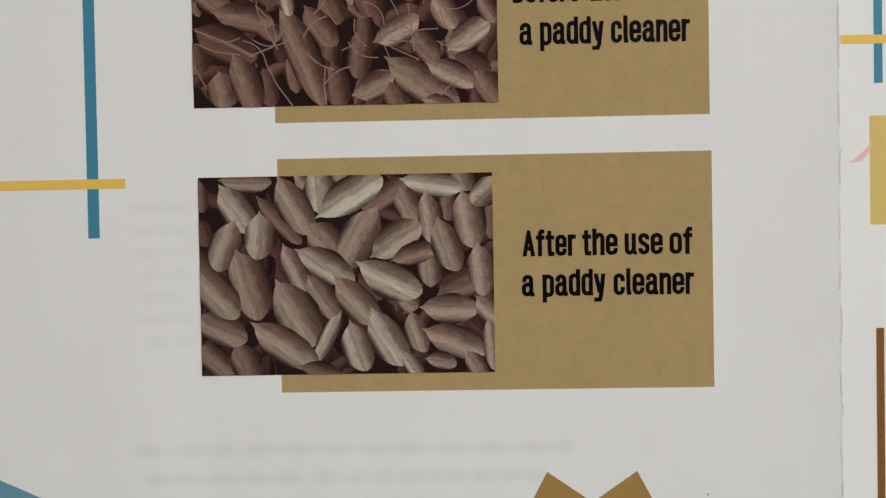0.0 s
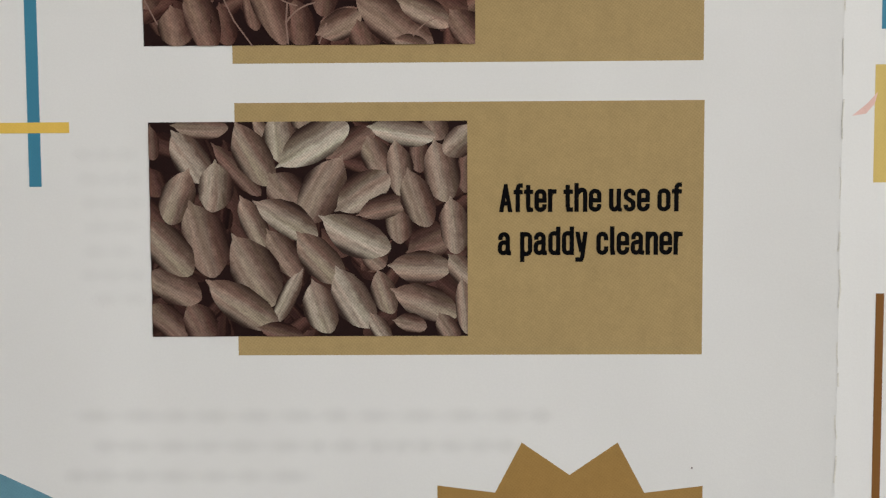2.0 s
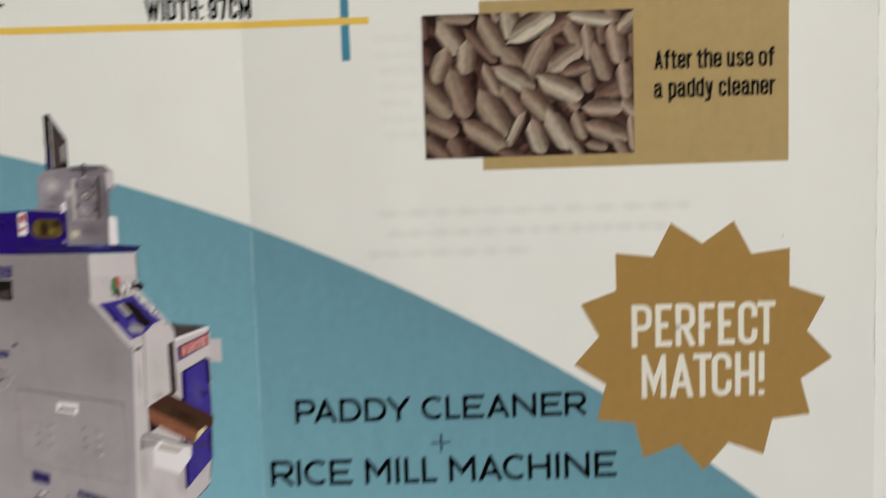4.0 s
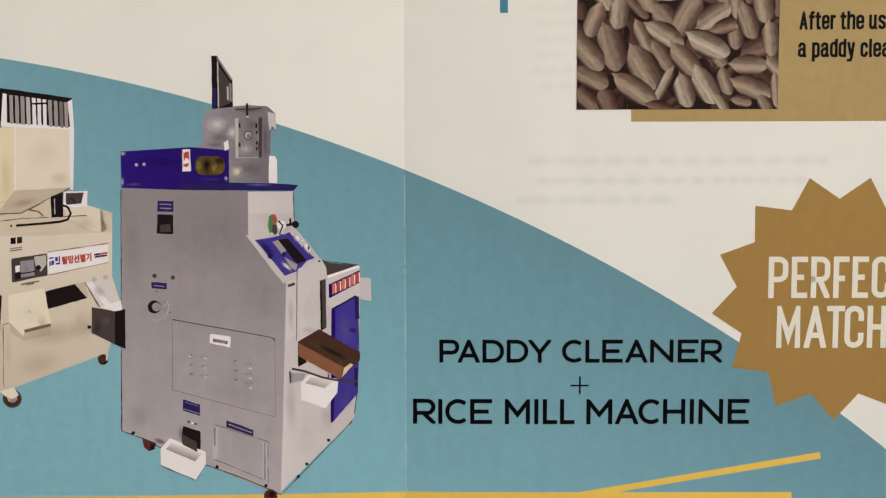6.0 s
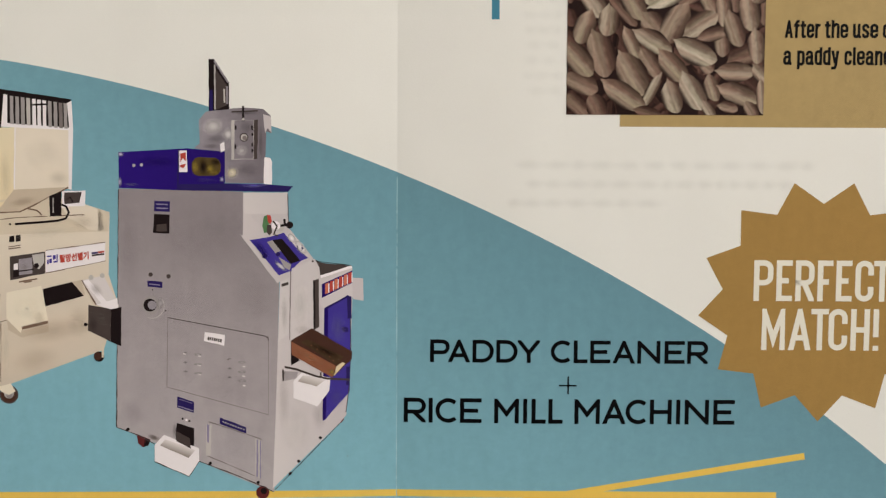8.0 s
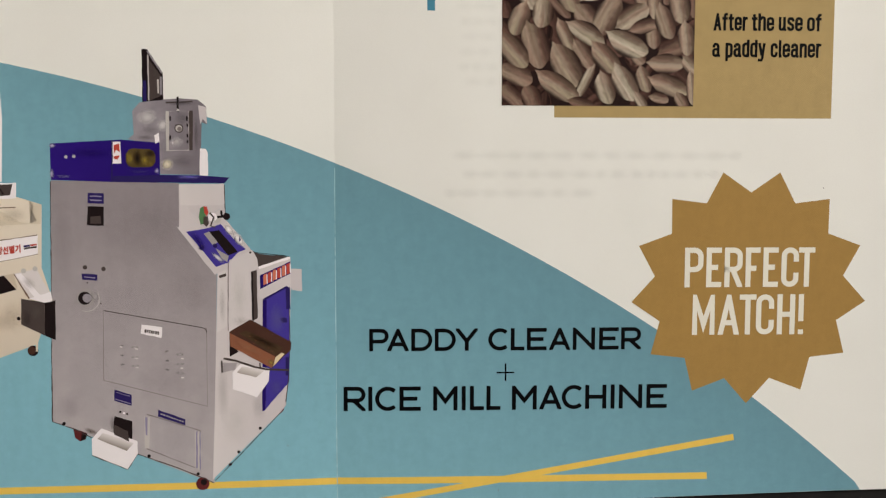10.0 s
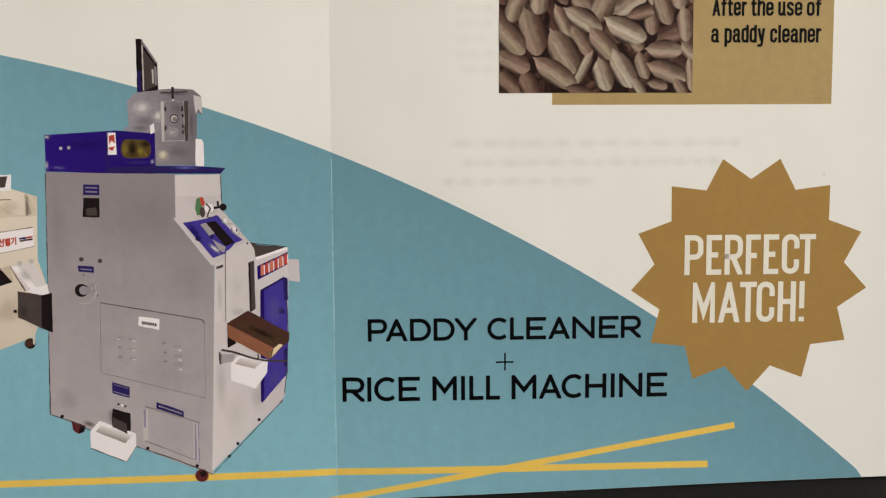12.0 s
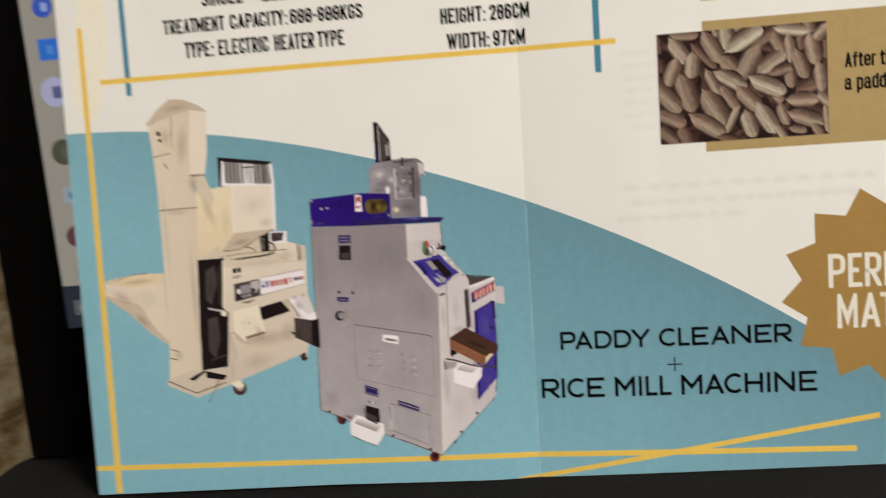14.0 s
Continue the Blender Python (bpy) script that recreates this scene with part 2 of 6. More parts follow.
DECK_BLACK = plastic("black_deck_plastic", (0.007, 0.0065, 0.0065), 0.65, 2500, 0.25, 0.04, 0.12)
BEZEL_BLACK = plastic("black_bezel_plastic", (0.0012, 0.001, 0.001), 0.7, 2500, 0.15, 0.0, 0.04)
RUBBER = plastic("black_rubber", (0.02, 0.02, 0.02), 0.8, 1500)
WALL_PAINT = plastic("wall_paint", (0.55, 0.53, 0.49), 0.8, 60, 0.1)
CEILING_PAINT = plastic("ceiling_paint", (0.62, 0.61, 0.59), 0.85, 60, 0.1)
FLOOR_TILE = plastic("floor_tile", (0.3, 0.27, 0.24), 0.45, 40, 0.1)


def display_material(name, colour, strength):
    net = Net(name)
    net.colour((0.02, 0.02, 0.02, 1))
    net.gloss(0.3, 0.4)
    net.link(net.bsdf.inputs["Emission Color"], colour)
    net.bsdf.inputs["Emission Strength"].default_value = strength
    return net.mat


def table_material():
    """Crinkled plastic cloth with ochre and cream marbling."""
    net = Net("marbled_tablecloth")
    where = net.node("ShaderNodeTexCoord").outputs["Object"]
    broad = net.node("ShaderNodeTexNoise", Vector=where, Scale=26.0, Detail=5.0, Roughness=0.6, Distortion=1.5).outputs["Fac"]
    net.colour(net.ramp(broad, (0.30, (0.10, 0.06, 0.02, 1)), (0.44, (0.33, 0.22, 0.09, 1)), (0.55, (0.55, 0.46, 0.30, 1)), (0.72, (0.62, 0.57, 0.45, 1))))
    net.gloss(0.25, 0.5)
    net.bump(net.node("ShaderNodeTexNoise", Vector=where, Scale=70.0, Detail=4.0, Distortion=1.0).outputs["Fac"], 0.6, 0.004)
    return net.mat


# ---- building helpers ----
FOLDS = (0.0, 99.0)


def swell(u):
    """How far the sheet stands towards the viewer at u (millimetres): a valley at the first fold, a ridge at the second."""
    return 0.9 * math.exp(-abs(u - FOLDS[1]) / 18) - 1.0 * math.exp(-abs(u - FOLDS[0]) / 18)


def on_sheet(u, v, lift=0.0):
    return Vector((u / 1000, -(swell(u) + lift) / 1000, v / 1000))


def cut_at(bm, us):
    """Cut a flat mesh (x = u, y = v) along the lines u = const, so that it can follow the sheet."""
    xs = [v.co.x for v in bm.verts]
    lo, hi = min(xs), max(xs)
    for u in us:
        if lo + 0.01 < u < hi - 0.01:
            bmesh.ops.bisect_plane(bm, geom=bm.verts[:] + bm.edges[:] + bm.faces[:], plane_co=(u, 0, 0), plane_no=(1, 0, 0), dist=0.0005)


BENDS = [-90, -75, -60, -50, -40, -32, -25, -19, -14, -10, -7, -4.5, -2.5, -1, 0, 1, 2.5, 4.5, 7, 10, 14, 19, 25, 32, 40, 50, 60, 68, 75, 81, 86, 90, 93, 95.5, 97.5, 99, 100.5, 102.5, 105, 109, 115, 125, 140, 160]


def part(name, bm, material, parent=None, label=""):
    mesh = bpy.data.meshes.new(name)
    bm.to_mesh(mesh)
    bm.free()
    if material:
        mesh.materials.append(material)
    ob = new(name, mesh)
    ob.parent = parent
    return tagged(ob, label)


def lay(bm, lift, husk=None, tint=0.5):
    """Write the print coordinates of a flat mesh and lay it on the sheet."""
    cut_at(bm, BENDS)
    uv = bm.loops.layers.uv.new("print")
    more = bm.loops.layers.uv.new("husk") if husk else None
    shade = bm.loops.layers.uv.new("tint") if husk else None
    for f in bm.faces:
        for loop in f.loops:
            p = loop.vert.co
            loop[uv].uv = (p.x, p.y)
            if husk:
                loop[more].uv = husk(p.x, p.y)
                loop[shade].uv = (tint, 0)
    for v in bm.verts:
        v.co = on_sheet(v.co.x, v.co.y, lift)
    bm.normal_update()
    bmesh.ops.reverse_faces(bm, faces=[f for f in bm.faces if f.normal.y > 0])


def outline(points):
    bm = bmesh.new()
    face = bm.faces.new([bm.verts.new((u, v, 0)) for u, v in points])
    bm.normal_update()
    bmesh.ops.triangulate(bm, faces=[face], ngon_method="EAR_CLIP")
    return bm


dice = random.Random(5)


def uneven(points, step=0.9, amount=0.045):
    """Break long edges and shake them a little, as in a photograph cut out by hand."""
    result = []
    for p, q in zip(points, points[1:] + points[:1]):
        n = max(1, int(math.hypot(q[0] - p[0], q[1] - p[1]) / step))
        for i in range(n):
            k = i / n
            shake = amount if i else amount * 0.4
            result.append((p[0] + k * (q[0] - p[0]) + dice.uniform(-shake, shake), p[1] + k * (q[1] - p[1]) + dice.uniform(-shake, shake)))
    return result


def ink(name, points, material, parent, layer=0, label=""):
    if parent.name.startswith("machine_picture") and len(points) < 9:
        points = uneven(points)
    bm = outline(points)
    lay(bm, 0.006 + 0.004 * layer)
    return part(name, bm, material, parent, label)


SOFT = {}


def soft(name, u, v, ru, rv, shade, strength, parent, layer=6, turn=0.0):
    """A soft-edged tone of a printed photograph: full in its middle and fading out to the rim of an oval."""
    key = (shade, strength)
    if key not in SOFT:
        SOFT[key] = printed("soft_tone_print", shade, mottle=0.08, dots=0.1, fade=strength)
    bm = bmesh.new()
    layer_uv, fade_uv = bm.loops.layers.uv.new("print"), bm.loops.layers.uv.new("fade")
    c, sn, n = math.cos(radians(turn)), math.sin(radians(turn)), 20
    place = lambda r, i: (u + r * (ru * math.cos(2 * math.pi * i / n) * c - rv * math.sin(2 * math.pi * i / n) * sn), v + r * (ru * math.cos(2 * math.pi * i / n) * sn + rv * math.sin(2 * math.pi * i / n) * c))
    steps = (0.0, 0.35, 0.7, 1.0)
    grid = [[(bm.verts.new((*place(r, i), 0)), r) for i in range(n)] if r else [(bm.verts.new((u, v, 0)), 0.0)] * n for r in steps]
    for a, b in zip(grid, grid[1:]):
        for i in range(n):
            j = (i + 1) % n
            corners = [a[i], b[i], b[j]] + ([a[j]] if a[0][1] else [])
            face = bm.faces.new([q[0] for q in corners])
            for loop, q in zip(face.loops, corners):
                loop[layer_uv].uv, loop[fade_uv].uv = (q[0].co.x, q[0].co.y), (q[1], 0)
    for vert in bm.verts:
        vert.co = on_sheet(vert.co.x, vert.co.y, 0.006 + 0.004 * layer)
    bm.normal_update()
    bmesh.ops.reverse_faces(bm, faces=[f for f in bm.faces if f.normal.y > 0])
    return part(name, bm, SOFT[key], parent)


def rect(u0, v0, u1, v1):
    return [(u0, v0), (u1, v0), (u1, v1), (u0, v1)]


def round_dot(u, v, r, n=18):
    return [(u + r * math.cos(2 * math.pi * i / n), v + r * math.sin(2 * math.pi * i / n)) for i in range(n)]


def stroke(points, width):
    """The outline of a pen line through the points."""
    left, right = [], []
    for i, (u, v) in enumerate(points):
        a, b = points[max(i - 1, 0)], points[min(i + 1, len(points) - 1)]
        d = Vector((b[0] - a[0], b[1] - a[1])).normalized() * (width / 2)
        left.append((u - d.y, v + d.x))
        right.append((u + d.y, v - d.x))
    return left + right[::-1]


def trimmed(points, u0, v0, u1, v1):
    """A polygon cut to a rectangle."""
    for axis, bound, keep in ((0, u0, 1), (0, u1, -1), (1, v0, 1), (1, v1, -1)):
        result = []
        for p, q in zip(points, points[1:] + points[:1]):
            inside, other = (p[axis] - bound) * keep >= 0, (q[axis] - bound) * keep >= 0
            if inside:
                result.append(p)
            if inside != other:
                k = (bound - p[axis]) / (q[axis] - p[axis])
                result.append((p[0] + k * (q[0] - p[0]), p[1] + k * (q[1] - p[1])))
        points = result
        if len(points) < 3:
            return []
    return points


FRAMES = {}
COUNT = {}


def grain(u0, v0, u1, v1, width, tone, photo):
    """One rice grain of a printed photograph, from tip to tip, its brown flank to the right of that way."""
    a, b = Vector((u0, v0)), Vector((u1, v1))
    mid, axis = (a + b) / 2, (b - a) / 2
    half, d = axis.length, axis.normalized()
    side = Vector((d.y, -d.x))
    plump = width / 2
    points = []
    blunt, sharp, bend = dice.uniform(0.54, 0.68), dice.uniform(0.7, 0.92), dice.uniform(-0.1, 0.1) * plump
    for i in range(32):
        s = 2 * math.pi * (i + 0.5) / 32
        c = math.cos(s)
        w = 1.06 * plump * (1 - c * c) ** (sharp if c > 0 else blunt) * (1 if s < math.pi else -1) * (1 + dice.uniform(-0.05, 0.05))
        q = mid + d * (half * c * (1.12 if c > 0.99 else 1.0)) + side * (w + bend * (1 - 2 * c * c))
        points.append((q.x, q.y))
    points = trimmed(points, *FRAMES[photo.name])
    if not points:
        return
    COUNT[photo.name] = COUNT.get(photo.name, 0) + 1
    bm = outline(points)
    lay(bm, 0.012 + 0.0004 * COUNT[photo.name], lambda u, v: ((Vector((u, v)) - mid).dot(side) / plump, (Vector((u, v)) - mid).dot(d) / half), tone + dice.uniform(-0.14, 0.1) + (0.02 if photo is before and tone > 0.17 else 0.0))
    part("printed_grain", bm, RAW_HUSK if photo is before else HUSK, photo)


def glyphs(text):
    """The filled mesh of a word in the built-in font, one unit tall."""
    curve = bpy.data.curves.new("type", "FONT")
    curve.body, curve.resolution_u = text, 3
    ob = bpy.data.objects.new("type", curve)
    scene.collection.objects.link(ob)
    mesh = bpy.data.meshes.new_from_object(ob.evaluated_get(bpy.context.evaluated_depsgraph_get()))
    bpy.data.objects.remove(ob)
    return mesh


def lettering(name, text, u0, v0, u1, v1, material, parent, bold=0.0, layer=6, label="", rise=0.0):
    """A printed word, fitted between its left and right ends, base line and capital height; bold thickens its strokes, rise lifts its right end."""
    mesh, head = glyphs(text), glyphs(text if rise else "H")
    low, top = min(v.co.y for v in head.vertices) - bold, max(v.co.y for v in head.vertices) + bold
    left, right = min(v.co.x for v in mesh.vertices) - bold, max(v.co.x for v in mesh.vertices) + bold
    whole = bmesh.new()
    shifts = [(0, 0)] + ([(bold * math.cos(a), bold * math.sin(a)) for a in (0, 0.785, 1.571, 2.356, 3.142, 3.927, 4.712, 5.498)] if bold else [])
    for i, (dx, dy) in enumerate(shifts):
        bm = bmesh.new()
        bm.from_mesh(mesh)
        bm.normal_update()
        bmesh.ops.triangulate(bm, faces=bm.faces[:], ngon_method="EAR_CLIP")
        for v in bm.verts:
            v.co.x = u0 + (v.co.x + dx - left) / (right - left) * (u1 - u0)
            v.co.y = v0 + (v.co.y + dy - low) / (top - low) * (v1 - v0) + rise * (v.co.x - u0) / (u1 - u0)
        lay(bm, 0.006 + 0.004 * layer + 0.0004 * i)
        copy = bpy.data.meshes.new("copy")
        bm.to_mesh(copy)
        bm.free()
        whole.from_mesh(copy)
        bpy.data.meshes.remove(copy)
    for junk in (mesh, head):
        bpy.data.meshes.remove(junk)
    return part(name, whole, material, parent, label)


# ---- letter shapes: pen lines in a unit box, centred on the stroke ----
def bow(cx, cy, rx, ry, a0, a1, n=9):
    return [(cx + rx * math.cos(radians(a0 + (a1 - a0) * i / n)), cy + ry * math.sin(radians(a0 + (a1 - a0) * i / n))) for i in range(n + 1)]


def arch(top, k, x0=0.0, x1=1.0, up=True):
    """Half of an upright oval between x0 and x1, from left to right, its crown at top and k high."""
    c, r = (x0 + x1) / 2, (x1 - x0) / 2
    return bow(c, top - k, r, k, 180, 0, 12) if up else bow(c, top + k, r, k, 180, 360, 12)


def oval(k, y0=0.0, y1=1.0):
    return arch(y1, k, 0, 1) + arch(y0, k, 0, 1, False)[::-1] + [(0, y1 - k)]


def capital(ch, k, b):
    """Pen lines of a capital or digit; k: height of a round corner, b: its width. Every line is a list of points."""
    half = bow(1 - b, 1 - k, b, k, 90, 0) + bow(1 - b, k, b, k, 0, -90)
    mid = 0.44 if k < 0.3 else 0.42
    kb = min(k, (1 - mid) / 2)
    bowl = [(0, 0), (0, 1)] + bow(1 - b, 1 - kb, b, kb, 90, 0) + bow(1 - b, mid + kb, b, kb, 0, -90) + [(0, mid)]
    round_c = bow(0.6, 0.5, 0.6, 0.5, 48, 312, 26) if k > 0.3 else [(1, 0.66)] + arch(1, k)[::-1] + arch(0, k, 0, 1, False) + [(1, 0.34)]
    six = [(1, 0.72)] + arch(1, k)[::-1] + arch(0, k, 0, 1, False) + arch(0.58, k)[::-1] + [(0, 0.3)]
    table = {
        "A": [[(0.03, 0), (0.5, 1), (0.97, 0)], [(0.16, 0.27), (0.84, 0.27)]],
        "B": [[(0, 0.0), (0, 1)] + bow(0.65, 0.77, 0.3, 0.23, 90, -90) + [(0, 0.54)], [(0, 0.54)] + bow(0.6, 0.27, 0.4, 0.27, 90, -90) + [(0, 0)]],
        "C": [round_c],
        "D": [[(0, 0.0), (0, 1)] + half + [(0, 0.0), (0, 0.2)]],
        "E": [[(1, 1), (0, 1), (0, 0), (1, 0)], [(0, 0.5), (0.92, 0.5)]],
        "F": [[(1, 1), (0, 1), (0, 0)], [(0, 0.47), (0.88, 0.47)]],
        "G": [[(1, 0.7)] + arch(1, k)[::-1] + arch(0, k, 0, 1, False) + [(1, 0.47), (0.5, 0.47)]],
        "H": [[(0, 0), (0, 1)], [(1, 0), (1, 1)], [(0, 0.5), (1, 0.5)]],
        "I": [[(0.5, 0), (0.5, 1)]],
        "K": [[(0, 0), (0, 1)], [(1, 1), (0.02, 0.4)], [(0.35, 0.58), (1, 0)]],
        "L": [[(0, 1), (0, 0), (1, 0)]],
        "M": [[(0, 0), (0, 1), (0.5, 0.36 if k > 0.3 else 0.22), (1, 1), (1, 0)]],
        "N": [[(0, 0), (0, 1), (1, 0), (1, 1)]],
        "O": [oval(k)], "0": [oval(k), [(0.5, 0.4), (0.5, 0.6)]],
        "P": [bowl],
        "R": [bowl, [(0.42, mid + 0.02), (0.96, 0)]],
        "S": [[(1, 0.74)] + arch(1, k)[::-1] + [(0.05, 0.66), (0.95, 0.36)] + arch(0, k, 0, 1, False)[::-1] + [(0, 0.27)]],
        "T": [[(0, 1), (1, 1)], [(0.5, 1), (0.5, 0)]],
        "V": [[(0.03, 1), (0.5, 0), (0.97, 1)]],
        "W": [[(0.02, 1), (0.26, 0), (0.5, 1), (0.74, 0), (0.98, 1)]],
        "Y": [[(0.03, 1), (0.5, 0.42), (0.97, 1)], [(0.5, 0.46), (0.5, 0)]],
        "2": [[(0, 0.7)] + arch(1, k) + [(1, 0.66), (0.02, 0), (1, 0)]],
        "6": [six], "9": [[(1 - x, 1 - y) for x, y in six]],
        "7": [[(0, 1), (0.95, 1), (0.4, 0)]],
        "8": [oval(0.2, 0.5, 1.0), oval(0.22, 0.0, 0.5)],
        "-": [[(0, 0.46), (1, 0.46)]],
        ":": [[(0.5, 0), (0.5, 0.06)], [(0.5, 0.52), (0.5, 0.72)]],
        "!": [[(0.5, 0.3), (0.5, 1)], [(0.5, 0), (0.5, 0.06)]],
    }
    return 0.0, 1.0, table[ch]


RISE, DROP = 0.815, -0.235


def small_letter(ch):
    """Pen lines of a bold narrow small letter, with the box they stand in: lowest and highest, where a capital is 1 high."""
    k, s = 0.2, RISE
    shoulder = [(0, 0.62), (0.03, 0.78)] + bow(0.6, 0.8, 0.4, 0.2, 110, 0) + [(1, 0)]
    tall = [(x, y * s) for x, y in shoulder]
    ring = oval(k)
    table = {
        "a": (0, s, [[(0.08, 0.7)] + arch(1, k, 0.05, 0.86) + [(0.86, 0.12), (0.95, 0), (1, 0)], [(0.86, 0.58), (0.5, 0.56)] + bow(0.42, 0.36, 0.42, 0.2, 90, 180) + bow(0.42, 0.18, 0.42, 0.18, 180, 270) + [(0.7, 0.06), (0.86, 0.22)]]),
        "c": (0, s, [[(1, 0.66)] + arch(1, k)[::-1] + arch(0, k, 0, 1, False) + [(1, 0.34)]]),
        "d": (0, 1, [[(x, y * s) for x, y in ring], [(1, 1), (1, 0)]]),
        "e": (0, s, [[(0.0, 0.5), (1, 0.5)] + arch(1, k)[::-1] + arch(0, k, 0, 1, False) + [(1, 0.3)]]),
        "f": (0, 1.02, [[(0.42, 0), (0.42, 0.8)] + bow(0.78, 0.8, 0.36, 0.2, 180, 90) + [(1, 1)], [(0, 0.73), (1, 0.73)]]),
        "h": (0, 1.02, [[(0, 0), (0, 1)], tall]),
        "l": (0, 1, [[(0.3, 1), (0.3, 0.1), (0.6, 0), (1, 0)]]),
        "n": (0, s, [[(0, 0), (0, 1)], shoulder]),
        "o": (0, s, [ring]),
        "p": (DROP, s, [[(x, (y * s - DROP) / (s - DROP)) for x, y in ring], [(0, 0), (0, 1)]]),
        "r": (0, s, [[(0, 0), (0, 1)], [(0, 0.6), (0.12, 0.82), (0.5, 0.98), (1, 0.98)]]),
        "s": (0, s, [[(1, 0.74)] + arch(1, k)[::-1] + [(0.06, 0.64), (0.94, 0.38)] + arch(0, k, 0, 1, False)[::-1] + [(0, 0.26)]]),
        "t": (0, 0.96, [[(0.4, 1), (0.4, 0.16), (0.55, 0.0), (1, 0)], [(0, 0.79), (1, 0.79)]]),
        "u": (0, s, [[(0, 1), (0, 0.2)] + bow(0.38, 0.2, 0.38, 0.2, 180, 290) + [(0.86, 0.2)], [(0.86, 1), (0.86, 0.06), (1, 0)]]),
        "y": (DROP, s, [[(0.02, 1), (0.5, 0.3)], [(0.98, 1), (0.62, 0.12), (0.45, 0), (0.15, 0)]]),
    }
    return table[ch] if ch in table else capital(ch, 0.2, 0.5)


def pen(bm, points, width, reach):
    """A pen line with mitred corners; reach lengthens its two ends."""
    pts = [Vector(p) for p in points]
    pts = [p for i, p in enumerate(pts) if not i or (p - pts[i - 1]).length > 1e-4]
    pts[0] = pts[0] + (pts[0] - pts[1]).normalized() * reach[0]
    pts[-1] = pts[-1] + (pts[-1] - pts[-2]).normalized() * reach[1]
    rail = []
    for i, p in enumerate(pts):
        before_ = (p - pts[i - 1]).normalized() if i else (pts[1] - p).normalized()
        after_ = (pts[i + 1] - p).normalized() if i < len(pts) - 1 else before_
        d = before_ + after_
        d = d.normalized() if d.length > 1e-3 else before_
        side = Vector((-d.y, d.x))
        half = min(width / 2 / max(abs(side.dot(Vector((-before_.y, before_.x)))), 0.12), width * 2.6)
        rail.append((bm.verts.new((p.x + side.x * half, p.y + side.y * half, 0)), bm.verts.new((p.x - side.x * half, p.y - side.y * half, 0))))
    for (a, b), (c, d) in zip(rail, rail[1:]):
        bm.faces.new((a, b, d, c))


FACES = {
    "wide": (lambda ch: capital(ch, 0.5, {"D": 0.55, "P": 0.34, "R": 0.34}.get(ch, 0.5)), 4.5, {"P": 35, "A": 39, "D": 38, "Y": 40, "C": 36.5, "L": 25, "E": 36, "N": 41, "R": 37, "I": 7, "M": 43, "H": 37}),
    "poster": (lambda ch: capital(ch, 0.17, 0.5), 5.5, {"P": 33, "E": 27, "R": 32, "F": 26, "C": 31, "T": 29, "M": 39, "A": 37, "H": 31, "!": 10}),
    "narrow": (lambda ch: capital(ch, 0.16, 0.5), 4.0, {"I": 10, "M": 36, "W": 40, "A": 28, "V": 28, ":": 10, "-": 16}),
    "bold": (small_letter, 2.2, {"A": 24.5, "B": 23, "f": 17, "t": 17, "e": 22.5, "r": 16, "h": 23, "u": 23, "s": 21, "o": 22.5, "a": 24, "p": 22, "d": 22, "y": 22, "c": 21, "l": 10, "n": 22}),
}


def type_word(text, u0, u1, v0, v1, face, weight, material, parent, layer=4):
    """A printed word: letters of one type face between the word's left and right ends, base line and capital height."""
    drawn, gap, widths = FACES[face]
    spans, x = [], 0.0
    for i, ch in enumerate(text):
        w = widths.get(ch, 26)
        pair_ = text[i - 1:i] + ch
        if pair_ in ("PA", "DY", "AC", "AT", "CT", "TC", "TM", "TY"):
            x -= gap * (1.6 if pair_ == "PA" and face == "wide" else 1.0)
        elif face == "wide" and i and text[i - 1] in "HIMN" and ch in "EHILMNR":
            x += 3.0
        spans.append((x, x + w))
        x += w + gap
    scale, height = (u1 - u0) / spans[-1][1], v1 - v0
    whole, n = bmesh.new(), 0
    for ch, (a, b) in zip(text, spans):
        low, top, lines = drawn(ch)
        left, right, base, head = u0 + a * scale, u0 + b * scale, v0 + low * height, v0 + top * height
        w = min(weight, (right - left) * 1.0)
        for line in lines:
            bm = bmesh.new()
            flat = [(left + w / 2 + p[0] * (right - left - w), base + w / 2 + p[1] * (head - base - w)) for p in line]
            shut = len(line) > 3 and (Vector(line[0]) - Vector(line[-1])).length < 0.02
            grow = [0 if shut else w * 0.9 if line[i][1] in (0, 1) or (line[i][0] in (0, 1) and abs(line[i][0] - line[j][0]) > abs(line[i][1] - line[j][1])) else 0.0 for i, j in ((0, 1), (-1, -2))]
            pen(bm, flat, w, grow)
            for co, no in (((left, 0, 0), (-1, 0, 0)), ((right, 0, 0), (1, 0, 0)), ((0, base, 0), (0, -1, 0)), ((0, head, 0), (0, 1, 0))):
                bmesh.ops.bisect_plane(bm, geom=bm.verts[:] + bm.edges[:] + bm.faces[:], plane_co=co, plane_no=no, dist=1e-5, clear_outer=True)
            lay(bm, 0.006 + 0.004 * layer + 0.0004 * n)
            n = (n + 1) % 8
            copy = bpy.data.meshes.new("copy")
            bm.to_mesh(copy)
            bm.free()
            whole.from_mesh(copy)
            bpy.data.meshes.remove(copy)
    return part("lettering", whole, material, parent)


